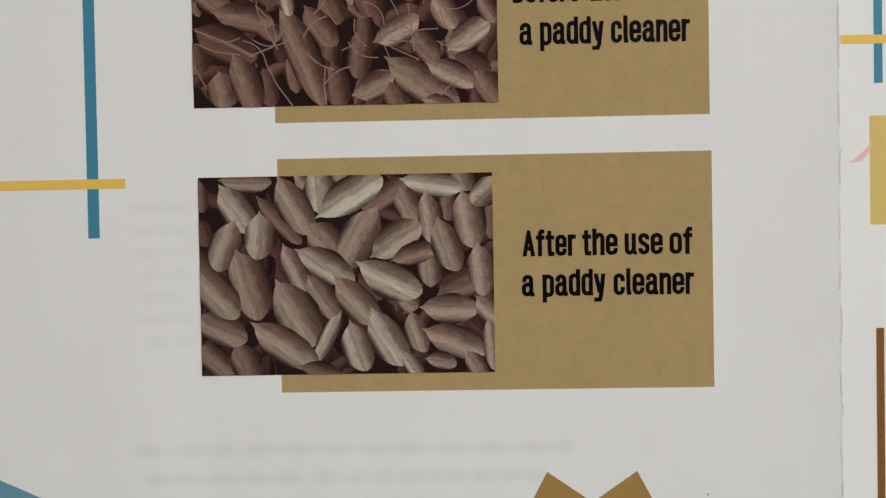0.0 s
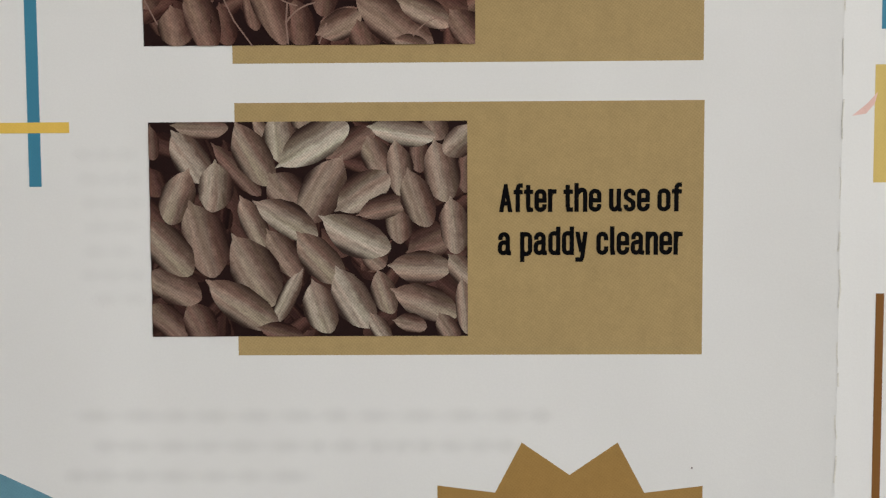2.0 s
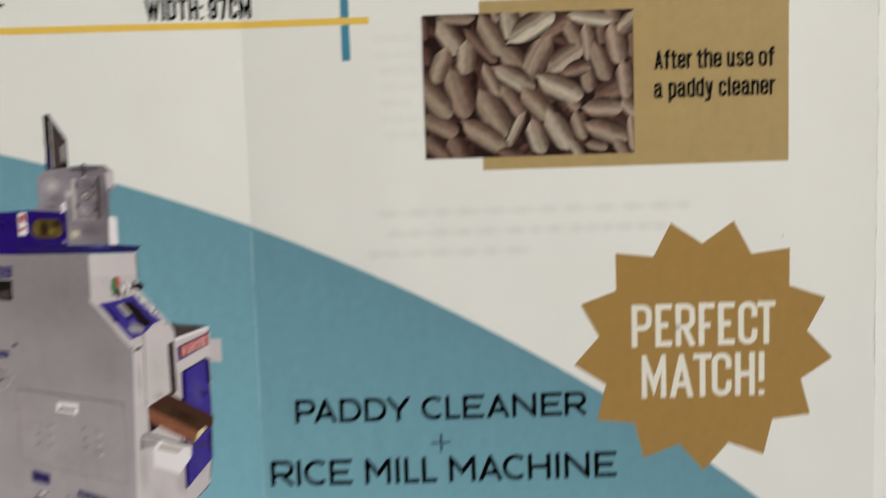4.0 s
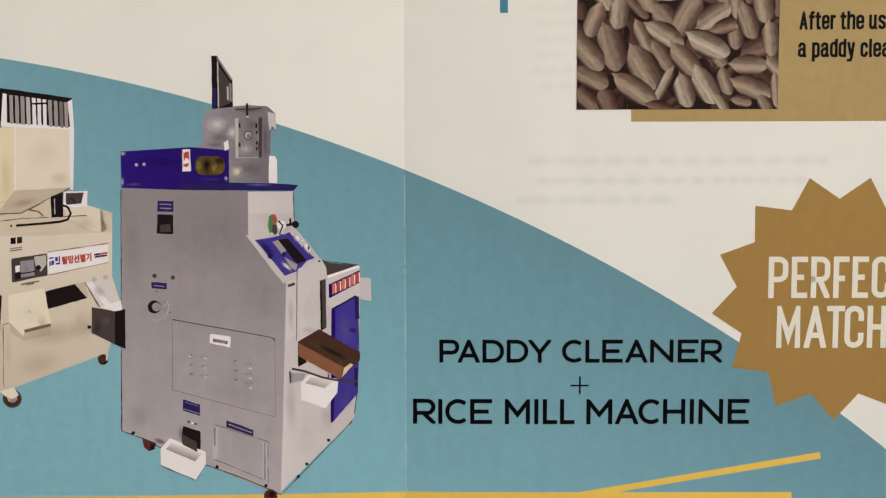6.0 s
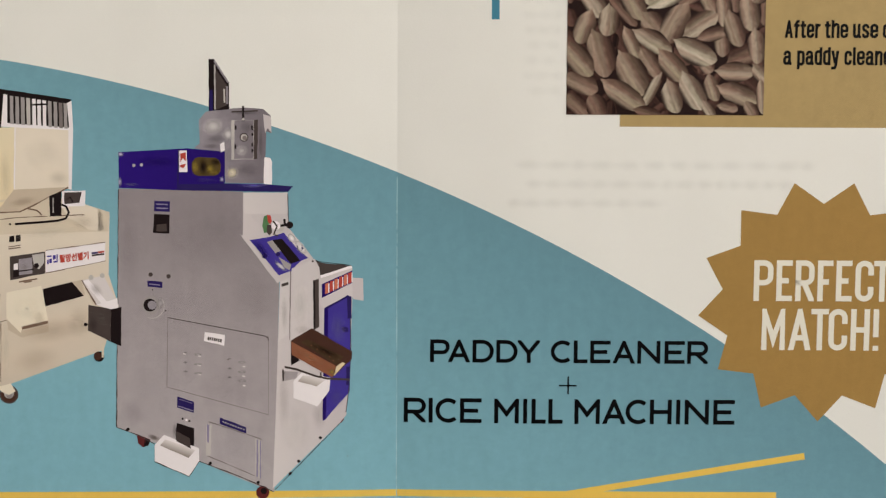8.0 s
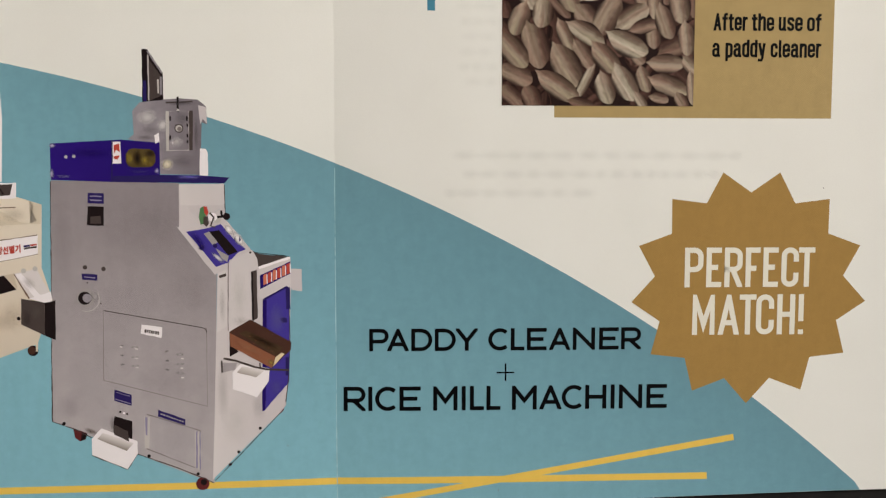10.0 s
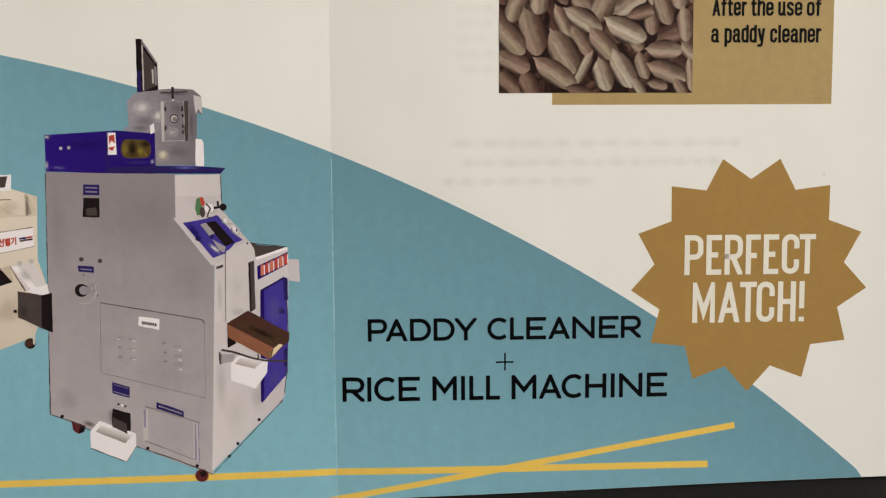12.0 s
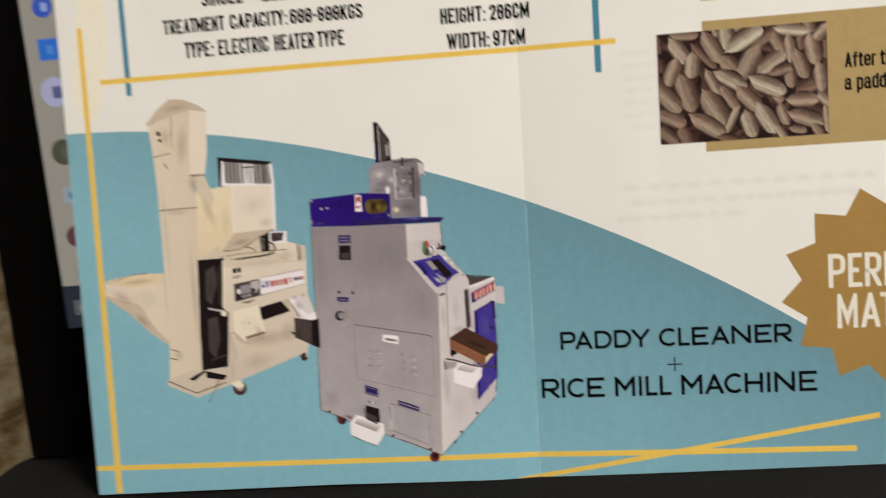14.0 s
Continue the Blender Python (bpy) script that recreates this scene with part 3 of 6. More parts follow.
def slab(x0, y0, z0, x1, y1, z1, bevel=0.0, segments=3, upright_only=False):
    bm = bmesh.new()
    bmesh.ops.create_cube(bm, size=1)
    for v in bm.verts:
        v.co = Vector((x0 if v.co.x < 0 else x1, y0 if v.co.y < 0 else y1, z0 if v.co.z < 0 else z1))
    if bevel:
        edges = [e for e in bm.edges if not upright_only or abs(e.verts[0].co.z - e.verts[1].co.z) > 1e-6]
        bmesh.ops.bevel(bm, geom=edges, offset=bevel, segments=segments, affect="EDGES", profile=0.5)
    return bm


# ---- the room, plain, round the table ----
def wall(name, *box, material=WALL_PAINT):
    return tagged(part(name, slab(*box), material), kind="structure")


FLOOR_Z, TOP_Z = -0.77, 1.85
wall("floor", -2.2, -2.6, FLOOR_Z - 0.1, 2.4, 1.8, FLOOR_Z, material=FLOOR_TILE)
wall("ceiling", -2.2, -2.6, TOP_Z, 2.4, 1.8, TOP_Z + 0.1, material=CEILING_PAINT)
wall("wall_north", -2.2, 1.8, FLOOR_Z, 2.4, 1.9, TOP_Z)
wall("wall_south", -2.2, -2.7, FLOOR_Z, 2.4, -2.6, TOP_Z)
wall("wall_west", -2.3, -2.6, FLOOR_Z, -2.2, 1.8, TOP_Z)
wall("wall_east", 2.4, -2.6, FLOOR_Z, 2.5, 1.8, TOP_Z)

DECK, DECK_TOP = -0.018, -0.0010
table = tagged(new("table"), "table under a crinkled ochre and cream marbled cloth", "table")
cloth = part("tabletop", slab(-0.62, -0.45, DECK - 0.03, 0.78, 0.45, DECK, 0.006), table_material(), table, "marbled ochre and cream plastic cover")
for sx in (-0.55, 0.71):
    for sy in (-0.38, 0.38):
        part("leg", slab(sx - 0.025, sy - 0.025, FLOOR_Z, sx + 0.025, sy + 0.025, DECK - 0.03, 0.004), plastic("table_leg_paint", (0.2, 0.13, 0.08), 0.4, 200), table)

# ---- the laptop ----
LID_LEAN, HINGE_Y = 22.0, 0.0125
laptop = tagged(new("laptop"), "open black laptop with desktop icons on a pale screen", "laptop")


def deck_mesh():
    bm = slab(-0.1330, -0.215, DECK + 0.001, 0.2150, 0.0170, DECK_TOP, 0.012, 6, True)
    flat = [e for e in bm.edges if e.verts[0].co.z > DECK_TOP - 1e-6 and e.verts[1].co.z > DECK_TOP - 1e-6]
    bmesh.ops.bevel(bm, geom=flat, offset=0.0016, segments=3, affect="EDGES", profile=0.5)
    for f in bm.faces:
        f.smooth = False
    return bm


part("base", deck_mesh(), DECK_BLACK, laptop, "matt black plastic base with rounded corners")
for fx in (-0.11, 0.19):
    for fy in (-0.19, -0.01):
        part("rubber_foot", slab(fx - 0.008, fy - 0.004, DECK, fx + 0.008, fy + 0.004, DECK + 0.0012), RUBBER, laptop)

LID = pose(0, HINGE_Y, 0, -LID_LEAN)


def on_lid(bm):
    bmesh.ops.transform(bm, matrix=LID, verts=bm.verts[:])
    return bm


LID_X0, LID_X1, LID_Z1 = -0.1252, 0.2080, 0.224
SCR = (-0.1100, 0.1945, 0.0322, 0.2100)
lid = part("lid", on_lid(slab(LID_X0, 0.0012, 0.0, LID_X1, 0.0075, LID_Z1, 0.0015)), BEZEL_BLACK, laptop)
for name, box in (("bezel_side", (LID_X0 + 0.001, 0, 0.001, SCR[0], 0.0013, LID_Z1 - 0.001)), ("bezel_side", (SCR[1], 0, 0.001, LID_X1 - 0.001, 0.0013, LID_Z1 - 0.001)),
                  ("bezel_bottom", (SCR[0], 0, 0.001, SCR[1], 0.0013, SCR[2])), ("bezel_top", (SCR[0], 0, SCR[3], SCR[1], 0.0013, LID_Z1 - 0.001))):
    part(name, on_lid(slab(box[0], box[1], box[2], box[3], box[4], box[5])), BEZEL_BLACK, lid)
SCREEN_PALE = display_material("screen_wallpaper", (0.60, 0.56, 0.49, 1), 0.38)
display = part("display", on_lid(slab(SCR[0], 0.0009, SCR[2], SCR[1], 0.0012, SCR[3])), SCREEN_PALE, laptop, "pale lit screen")
part("taskbar", on_lid(slab(SCR[0], 0.0006, SCR[2], SCR[1], 0.0009, 0.0424)), display_material("screen_navy", (0.010, 0.014, 0.024, 1), 1.0), display)


def icon(z, shape, colour, x=-0.1043, r=0.0024, mark=(0.75, 0.78, 0.85, 1)):
    mat = display_material("icon_colour", colour, 0.7)
    bm = bmesh.new()
    if shape == "round":
        bmesh.ops.create_circle(bm, cap_ends=True, radius=r, segments=24, matrix=Matrix.Translation((x, 0.0005, z)) @ pose(0, 0, 0, 90))
    else:
        bm = slab(x - r, 0.0005, z - r, x + r, 0.0008, z + r, 0.0001)
        return icon_mark(part("icon", on_lid(bm), mat, display), x, z, r, mark)
    return icon_mark(part("icon", on_lid(bm), mat, display), x, z, r, mark)


def icon_mark(ob, x, z, r, mark):
    bm = slab(x - r * 0.1, 0.0002, z - r * 0.45, x + r * 0.55, 0.0004, z + r * 0.35, 0.0001)
    part("icon", on_lid(bm), display_material("icon_mark", mark, 0.6), display)


icon(0.1068, "round", (0.03, 0.09, 0.50, 1), mark=(0.35, 0.45, 0.8, 1))
icon(0.0973, "square", (0.02, 0.16, 0.62, 1), mark=(0.10, 0.30, 0.75, 1))
icon(0.0877, "round", (0.42, 0.42, 0.62, 1), r=0.0034, mark=(0.12, 0.13, 0.30, 1))
icon(0.0739, "round", (0.07, 0.08, 0.05, 1), r=0.0030, mark=(0.14, 0.12, 0.08, 1))
icon(0.0639, "square", (0.30, 0.36, 0.42, 1), r=0.0019, mark=(0.03, 0.20, 0.40, 1))
icon(0.0541, "round", (0.10, 0.04, 0.05, 1), r=0.0025, mark=(0.40, 0.05, 0.12, 1))
icon(0.0449, "square", (0.18, 0.20, 0.26, 1), r=0.0014, mark=(0.05, 0.10, 0.30, 1))
icon(0.0371, "square", (0.10, 0.11, 0.12, 1), x=-0.1058, r=0.0018, mark=(0.35, 0.35, 0.36, 1))

# ---- the folded leaflet ----
leaflet = tagged(new("leaflet"), "three-panel printed farm machine leaflet, creased, leaning on a laptop", "leaflet")
leaflet.matrix_world = SHEET


def edge_v(u):
    """The lower edge, out of true with the print, fitted to the camera's view."""
    out = -0.1 if u < -45 else (-0.1 - 0.02 * (u + 45) if u < 0 else max(-0.7, -1.0 + 0.005 * u) if u < 60 else -0.7)
    return -0.72 + (u + 102.1) * 0.0232 + out


def sheet_panel(u0, u1, left_lean=0.0):
    top = 206.0
    bm = outline([(u0 + (u1 - u0) * k / 20, edge_v(u0 + (u1 - u0) * k / 20)) for k in range(21)] + [(u1, top + edge_v(u1)), (u0 + left_lean, top + edge_v(u0))])
    lay(bm, 0.0)
    made = bmesh.ops.extrude_face_region(bm, geom=bm.faces[:])
    for v in made["geom"]:
        if isinstance(v, bmesh.types.BMVert):
            v.co.y += 0.00012
    bmesh.ops.recalc_face_normals(bm, faces=bm.faces[:])
    return part("panel", bm, PAPER, leaflet)


sheet_panel(-101.25, 0.0, 2.0)
sheet_panel(0.0, 99.0)
sheet_panel(99.0, 197.0)


def wave(u):
    """Upper edge of the teal field."""
    s = u / 100
    return 60.9 - 39.95 * s - 19.3 * s * s - 2.42 * s ** 3 - 2.3 * s ** 4


crest = [(u, wave(u)) for u in [-100.42 + 4.0 * i for i in range(49)]]
crest = [p for p in crest if p[1] > edge_v(p[0]) + 0.3]
end = 92.65
field = [(-101.2, edge_v(-101.2) + 0.02)] + [(u, edge_v(u) + 0.02) for u in range(-90, 90, 5)] + [(end, edge_v(end) + 0.02)] + crest[::-1]
field_part = ink("teal_field", field, TEAL, leaflet, 0, "teal printed ground with a curved upper edge")

# ruled lines and boxes
ink("ruled_line", [(-101.1, 4.85), (0, 5.42), (64.95, 5.45), (64.9, 6.65), (0, 6.6), (-101.1, 6.05)], YELLOW, leaflet, 2)
ink("ruled_line", [(-5.3, 0.75), (-1.2, 0.68), (2.6, 1.1), (69.65, 12.38), (69.5, 13.5), (-4.4, 0.98)], YELLOW, leaflet, 3)
ink("ruled_line", [(-96.95, -0.55), (-95.5, -0.5), (-94.4, 104.25), (-95.55, 104.35)], YELLOW, leaflet, 4)
ink("ruled_line", rect(-91.3, 91.78, 20.0, 92.88), YELLOW, leaflet, 3)
ink("ruled_line", rect(-85.5, 88.95, -84.35, 170), BLUE_LINE, leaflet, 2)
ink("ruled_line", rect(15.65, 86.25, 16.95, 170), BLUE_LINE, leaflet, 2)
ink("colour_box", rect(37.15, 68.62, 85.2, 94.72), GOLD, leaflet, 0, "plain gold printed box")
ink("colour_box", rect(37.05, 98.72, 85.06, 124.8), GOLD, leaflet, 0, "plain gold printed box")


def starburst(u, v, outer, inner, tips=13, squash=0.984):
    return [(u + r * math.sin(a), v - squash * r * math.cos(a)) for i in range(tips * 2) for r, a in [((outer, inner)[i % 2], math.pi * i / tips)]]


star = ink("starburst", starburst(71.62, 39.45, 20.85, 16.75), STAR_GOLD, leaflet, 3, "bronze printed starburst")
type_word("PERFECT", 60.2, 83.2, 39.5, 46.4, "poster", 0.92, WHITE_TEXT, star, 8)
type_word("MATCH!", 61.7, 81.5, 31.15, 38.2, "poster", 0.92, WHITE_TEXT, star, 8)


def words(entries, v0, v1, face, weight, layer=4):
    for text, u0, u1 in entries:
        type_word(text, u0, u1, v0, v1, face, weight, BLACK_TEXT, leaflet, layer)


words((("PADDY", 5.65, 24.29), ("CLEANER", 26.1, 52.75)), 28.72, 32.6, "wide", 0.66)
words((("RICE", 1.18, 14.47), ("MILL", 16.61, 28.27), ("MACHINE", 30.26, 57.5)), 18.3, 22.55, "wide", 0.7)
ink("lettering", rect(27.58, 24.72, 30.6, 25.0), BLACK_TEXT, leaflet, 4)
ink("lettering", rect(28.98, 23.38, 29.26, 26.44), BLACK_TEXT, leaflet, 4)
words((("After", 64.3, 70.2), ("the", 70.9, 74.8), ("use", 75.57, 79.75), ("of", 80.5, 83.0)), 83.4, 86.3, "bold", 0.46)
words((("a", 64.15, 65.55), ("paddy", 66.45, 73.4), ("cleaner", 74.3, 83.12)), 78.95, 81.9, "bold", 0.46)
words((("Before", 63.65, 71.1), ("the", 71.85, 75.85), ("use", 76.65, 80.8), ("of", 81.6, 84.1)), 111.4, 114.3, "bold", 0.46)
words((("a", 64.33, 65.75), ("paddy", 66.6, 73.6), ("cleaner", 74.4, 83.02)), 106.75, 109.75, "bold", 0.46)
words((("TREATMENT", -75.8, -62.0), ("CAPACITY:", -60.8, -48.1), ("600-800KGS", -47.5, -31.9)), 101.3, 104.35, "narrow", 0.5)
words((("TYPE:", -71.4, -64.9), ("ELECTRIC", -63.8, -52.7), ("HEATER", -51.4, -42.7), ("TYPE", -42.0, -36.15)), 96.0, 99.3, "narrow", 0.5)
words((("HEIGHT:", -15.55, -6.1), ("206CM", -5.3, 2.9)), 98.6, 101.75, "narrow", 0.52)
words((("WIDTH:", -14.5, -5.6), ("97CM", -4.85, 1.8)), 93.3, 96.5, "narrow", 0.52)
words((("ELEVATOR", -12.0, 0.15),), 104.15, 107.2, "narrow", 0.52)
words((("SINGLE", -66.7, -57.5),), 106.6, 109.7, "narrow", 0.52)
ink("lettering", rect(-56.2, 107.8, -54.6, 108.4), BLACK_TEXT, leaflet, 4)
ink("lettering", rect(-53.4, 106.5, -43.5, 109.5), BLACK_TEXT, leaflet, 4)

# third panel
box = ink("colour_box", rect(102.3, 86.25, 150, 98.15), PALE_YELLOW, leaflet, 0, "yellow printed box")
ink("colour_box", rect(104.15, 88.6, 148, 95.6), LIGHT_YELLOW, leaflet, 1, "pale yellow printed box")
ink("ruled_line", rect(102.85, 101.7, 103.8, 165), BLUE_LINE, leaflet, 2)
ink("ruled_line", rect(99.2, 106.0, 150, 106.95), YELLOW, leaflet, 3)
ink("ruled_line", rect(102.85, 15, 103.72, 74.9), BROWN_INK, leaflet, 2)
ink("ruled_line", rect(101.1, 39.85, 150, 41.0), BLUE_LINE, leaflet, 4)
ink("colour_box", [(105.5, 42.5), (150, 42.5), (150, 50.4), (105.5, 50.4), (105.05, 49.9), (105.05, 43.0)], BROWN_INK, leaflet, 3, "brown printed box")
ink("scuff", [(100.0, 93.0), (101.6, 94.3), (102.6, 95.4), (102.3, 94.2), (101.4, 93.2)], PINK, leaflet, 2, "faint pink smear")

# Slightly yellower patch near the left edge.
ink("yellowish_patch", [(-97.5, 86), (-93, 84), (-90.2, 92), (-88.5, 104), (-89.5, 118), (-93.5, 118), (-95.8, 104), (-97.8, 95)], printed("pale_patch_print", (237, 232, 218), mottle=0.06, dots=0.0), leaflet, 1, "faint yellowish patch")
# worn creases and show-through from the back
CREASE = printed("worn_crease", (160, 196, 206), mottle=0.4, dots=0.0)
v = edge_v(0) + 0.1
while v < 59.5:
    w, n = dice.uniform(0.03, 0.13), dice.uniform(0.8, 5.0)
    ink("crease", rect(dice.uniform(-0.09, -0.03) - w / 2, v, w / 2, min(v + n, 60.0)), CREASE, leaflet, 5, "worn white crease line")
    v += n + dice.choice((0.0, 0.05, 0.5))
CREASE_DIRT = printed("crease_dirt", (222, 219, 210), mottle=0.3, dots=0.0)
v = 30.0
while v < 125.0:
    n, lean = dice.uniform(1.0, 4.5), dice.uniform(-0.15, 0.15)
    ink("crease", stroke([(99.0 + dice.uniform(-0.25, 0.1), v), (99.0 + lean, v + n / 2), (99.0 + dice.uniform(-0.2, 0.2), v + n)], dice.uniform(0.06, 0.2)), CREASE_DIRT, leaflet, 5, "scuffed grey crease line")
    v += n + dice.uniform(0.3, 3.5)
for u, v, r in ((84.3, 56.7, 0.11), (28.0, 4.1, 0.1), (-8.4, 12.5, 0.1)):
    ink("speck", round_dot(u, v, r, 9), GREY_MID, leaflet, 5, "tiny grey speck")
for row, (u0, u1) in enumerate(((20, 69), (22, 66), (19, 44))):
    v = 62.2 - row * 3.2
    u = u0
    while u < u1:
        w = dice.uniform(1.2, 5.0)
        soft("show_through", u + w / 2, v, w / 2 + 1.2, 1.3, (198, 197, 194), 0.08, leaflet, 1)
        u += w + 0.8
for row in range(7):
    v, u = 89.5 - row * 2.5, 20.6 + dice.uniform(0, 1.5)
    while u < 26.6:
        w = dice.uniform(0.9, 2.6)
        soft("show_through", u + w / 2, v, w / 2 + 1.0, 1.2, (198, 197, 194), 0.045, leaflet, 1)
        u += w + 0.7
# printed photographs of rice
after = ink("photograph", rect(28.2, 70.6, 61.05, 92.8), PHOTO_DARK, leaflet, 1, "printed photograph of clean pale rice grains")
FRAMES[after.name] = (28.2, 70.6, 61.05, 92.8)
before = ink("photograph", rect(27.95, 100.55, 61.9, 122.7), PHOTO_DARK, leaflet, 1, "printed photograph of raw rice with awns")
FRAMES[before.name] = (27.95, 100.55, 61.9, 122.7)
for photo in (after, before):
    u0, v0, u1, v1 = FRAMES[photo.name]
    for i in range(80):
        u, v, turn = dice.uniform(u0, u1), dice.uniform(v0, min(v1, v0 + 22)), dice.uniform(0.3, 2.9)
        du, dv = 2.1 * math.cos(turn), 2.1 * math.sin(turn)
        grain(u - du, v - dv, u + du, v + dv, dice.uniform(1.5, 2.7), dice.uniform(0.0, 0.22) + (0.2 if photo is before else 0.0), photo)
for i in range(50):
    u, v, turn = dice.uniform(28, 62), dice.uniform(113.6, 123), dice.uniform(0.4, 2.8)
    du, dv = 2.9 * math.cos(turn), 2.9 * math.sin(turn)
    grain(u - du, v - dv, u + du, v + dv, dice.uniform(2.4, 3.4), dice.uniform(0.3, 0.8), before)
# rice after cleaning
grain(28.6, 88.9, 28.3, 92.4, 1.8, 0.50, after)
grain(39.7, 85.2, 34.9, 90.4, 2.1, 0.50, after)
grain(29.1, 85.1, 28.2, 88.0, 2.6, 0.35, after)
grain(31.8, 70.6, 28.0, 73.9, 2.9, 0.45, after)
grain(34.2, 70.0, 32.2, 74.1, 3.3, 0.50, after)
grain(33.4, 74.5, 27.9, 77.2, 3.6, 0.55, after)
grain(36.5, 92.1, 30.8, 92.4, 2.4, 0.75, after)
grain(42.4, 88.4, 39.0, 93.3, 1.8, 0.65, after)
grain(42.2, 88.6, 41.6, 93.8, 3.5, 0.80, after)
grain(45.0, 92.0, 44.5, 94.1, 3.6, 0.60, after)
grain(51.6, 92.0, 46.8, 89.1, 2.8, 0.60, after)
grain(58.4, 90.8, 57.2, 93.7, 2.7, 0.60, after)
grain(56.2, 87.5, 56.0, 91.1, 2.1, 0.55, after)
grain(60.9, 85.4, 61.0, 89.9, 2.0, 0.50, after)
grain(34.3, 86.6, 30.7, 91.7, 3.4, 0.85, after)
grain(30.1, 82.3, 32.2, 87.8, 3.5, 0.70, after)
grain(34.8, 83.5, 35.2, 88.7, 3.6, 0.90, after)
grain(40.8, 86.2, 37.2, 92.6, 3.6, 0.70, after)
grain(43.8, 84.0, 40.7, 87.4, 3.8, 0.75, after)
grain(48.8, 92.6, 41.6, 88.4, 3.8, 0.95, after)
grain(57.8, 91.1, 51.1, 92.2, 2.7, 0.95, after)
grain(52.6, 87.4, 50.8, 91.1, 2.9, 0.65, after)
grain(54.4, 85.0, 53.7, 90.7, 2.7, 0.70, after)
grain(59.0, 84.5, 57.7, 90.7, 3.5, 0.80, after)
grain(58.8, 89.3, 61.8, 92.2, 2.9, 0.80, after)
grain(52.4, 77.7, 50.3, 80.1, 2.6, 0.55, after)
grain(59.2, 81.2, 54.9, 79.4, 3.6, 0.50, after)
grain(54.2, 80.2, 53.7, 84.2, 2.7, 0.60, after)
grain(44.2, 82.3, 48.1, 89.1, 4.3, 0.80, after)
grain(53.0, 87.3, 47.6, 83.8, 3.7, 0.85, after)
grain(55.0, 84.6, 49.8, 83.3, 2.4, 0.65, after)
grain(57.0, 81.9, 54.9, 87.7, 3.2, 0.80, after)
grain(60.0, 79.1, 59.4, 84.8, 3.0, 0.75, after)
grain(53.0, 79.4, 46.0, 82.8, 3.8, 0.90, after)
grain(40.1, 79.9, 37.7, 85.0, 2.5, 0.70, after)
grain(45.6, 80.8, 39.3, 84.6, 3.3, 0.85, after)
grain(35.0, 76.8, 32.6, 84.4, 4.5, 0.75, after)
grain(32.5, 77.1, 27.4, 82.6, 3.9, 0.75, after)
grain(43.8, 76.7, 40.4, 81.6, 2.9, 0.65, after)
grain(41.0, 73.8, 37.0, 81.0, 4.6, 0.85, after)
grain(41.1, 72.0, 43.8, 77.4, 1.8, 0.80, after)
grain(48.1, 76.2, 43.5, 81.2, 3.5, 0.85, after)
grain(51.1, 71.4, 47.4, 77.5, 3.7, 0.85, after)
grain(41.3, 71.6, 34.2, 76.2, 3.7, 0.70, after)
grain(46.7, 70.9, 44.9, 76.3, 3.4, 0.80, after)
grain(53.2, 72.9, 51.7, 77.4, 2.6, 0.70, after)
grain(59.4, 77.7, 53.1, 77.9, 3.2, 0.80, after)
grain(60.1, 72.8, 53.4, 75.4, 3.4, 0.80, after)
grain(62.2, 75.9, 59.1, 78.9, 2.6, 0.85, after)
grain(61.0, 70.8, 60.5, 76.5, 1.9, 0.90, after)
grain(56.8, 71.6, 53.4, 72.3, 1.9, 0.70, after)
grain(52.9, 69.9, 51.0, 72.9, 1.9, 0.75, after)
grain(59.9, 69.9, 58.1, 72.9, 2.2, 0.70, after)
grain(44.2, 70.2, 39.4, 71.6, 2.1, 0.50, after)
# rice before cleaning
grain(32.1, 111.6, 28.4, 114.1, 3.5, 0.50, before)
grain(37.1, 109.8, 30.4, 111.2, 3.1, 0.60, before)
grain(28.6, 104.2, 28.0, 107.6, 3.2, 0.35, before)
grain(35.2, 105.9, 28.3, 109.2, 4.2, 0.25, before)
grain(31.8, 100.5, 30.9, 104.5, 3.8, 0.60, before)
grain(36.8, 100.5, 35.8, 104.7, 2.6, 0.45, before)
grain(35.1, 100.0, 32.7, 106.2, 3.4, 0.50, before)
grain(44.5, 109.5, 42.7, 112.9, 3.3, 0.45, before)
grain(44.0, 107.1, 40.6, 111.4, 3.0, 0.45, before)
grain(48.3, 110.3, 47.0, 113.8, 3.5, 0.45, before)
grain(44.5, 100.3, 43.5, 105.1, 3.1, 0.40, before)
grain(42.6, 100.6, 38.0, 111.8, 3.6, 0.65, before)
grain(38.9, 110.5, 38.4, 113.2, 1.6, 0.90, before)
grain(46.4, 103.4, 47.0, 109.0, 2.9, 0.30, before)
grain(55.3, 105.2, 52.4, 108.6, 2.9, 0.45, before)
grain(57.6, 104.7, 56.8, 108.8, 2.4, 0.50, before)
grain(61.1, 103.7, 57.2, 105.8, 3.0, 0.40, before)
grain(53.3, 110.1, 48.4, 107.4, 3.1, 0.90, before)
grain(50.3, 103.6, 45.9, 101.6, 2.9, 0.60, before)
grain(51.4, 99.6, 49.9, 102.9, 3.0, 0.50, before)
grain(57.5, 100.1, 49.7, 105.5, 4.0, 0.70, before)
grain(59.5, 102.5, 54.2, 105.0, 2.7, 0.80, before)
grain(61.0, 109.6, 56.5, 106.5, 3.0, 0.85, before)
grain(57.3, 108.8, 55.0, 112.3, 2.9, 0.75, before)
grain(61.7, 109.3, 60.0, 112.3, 2.1, 0.50, before)
grain(62.0, 100.6, 59.5, 104.0, 3.1, 0.60, before)
grain(57.2, 100.0, 53.6, 101.0, 2.0, 0.80, before)
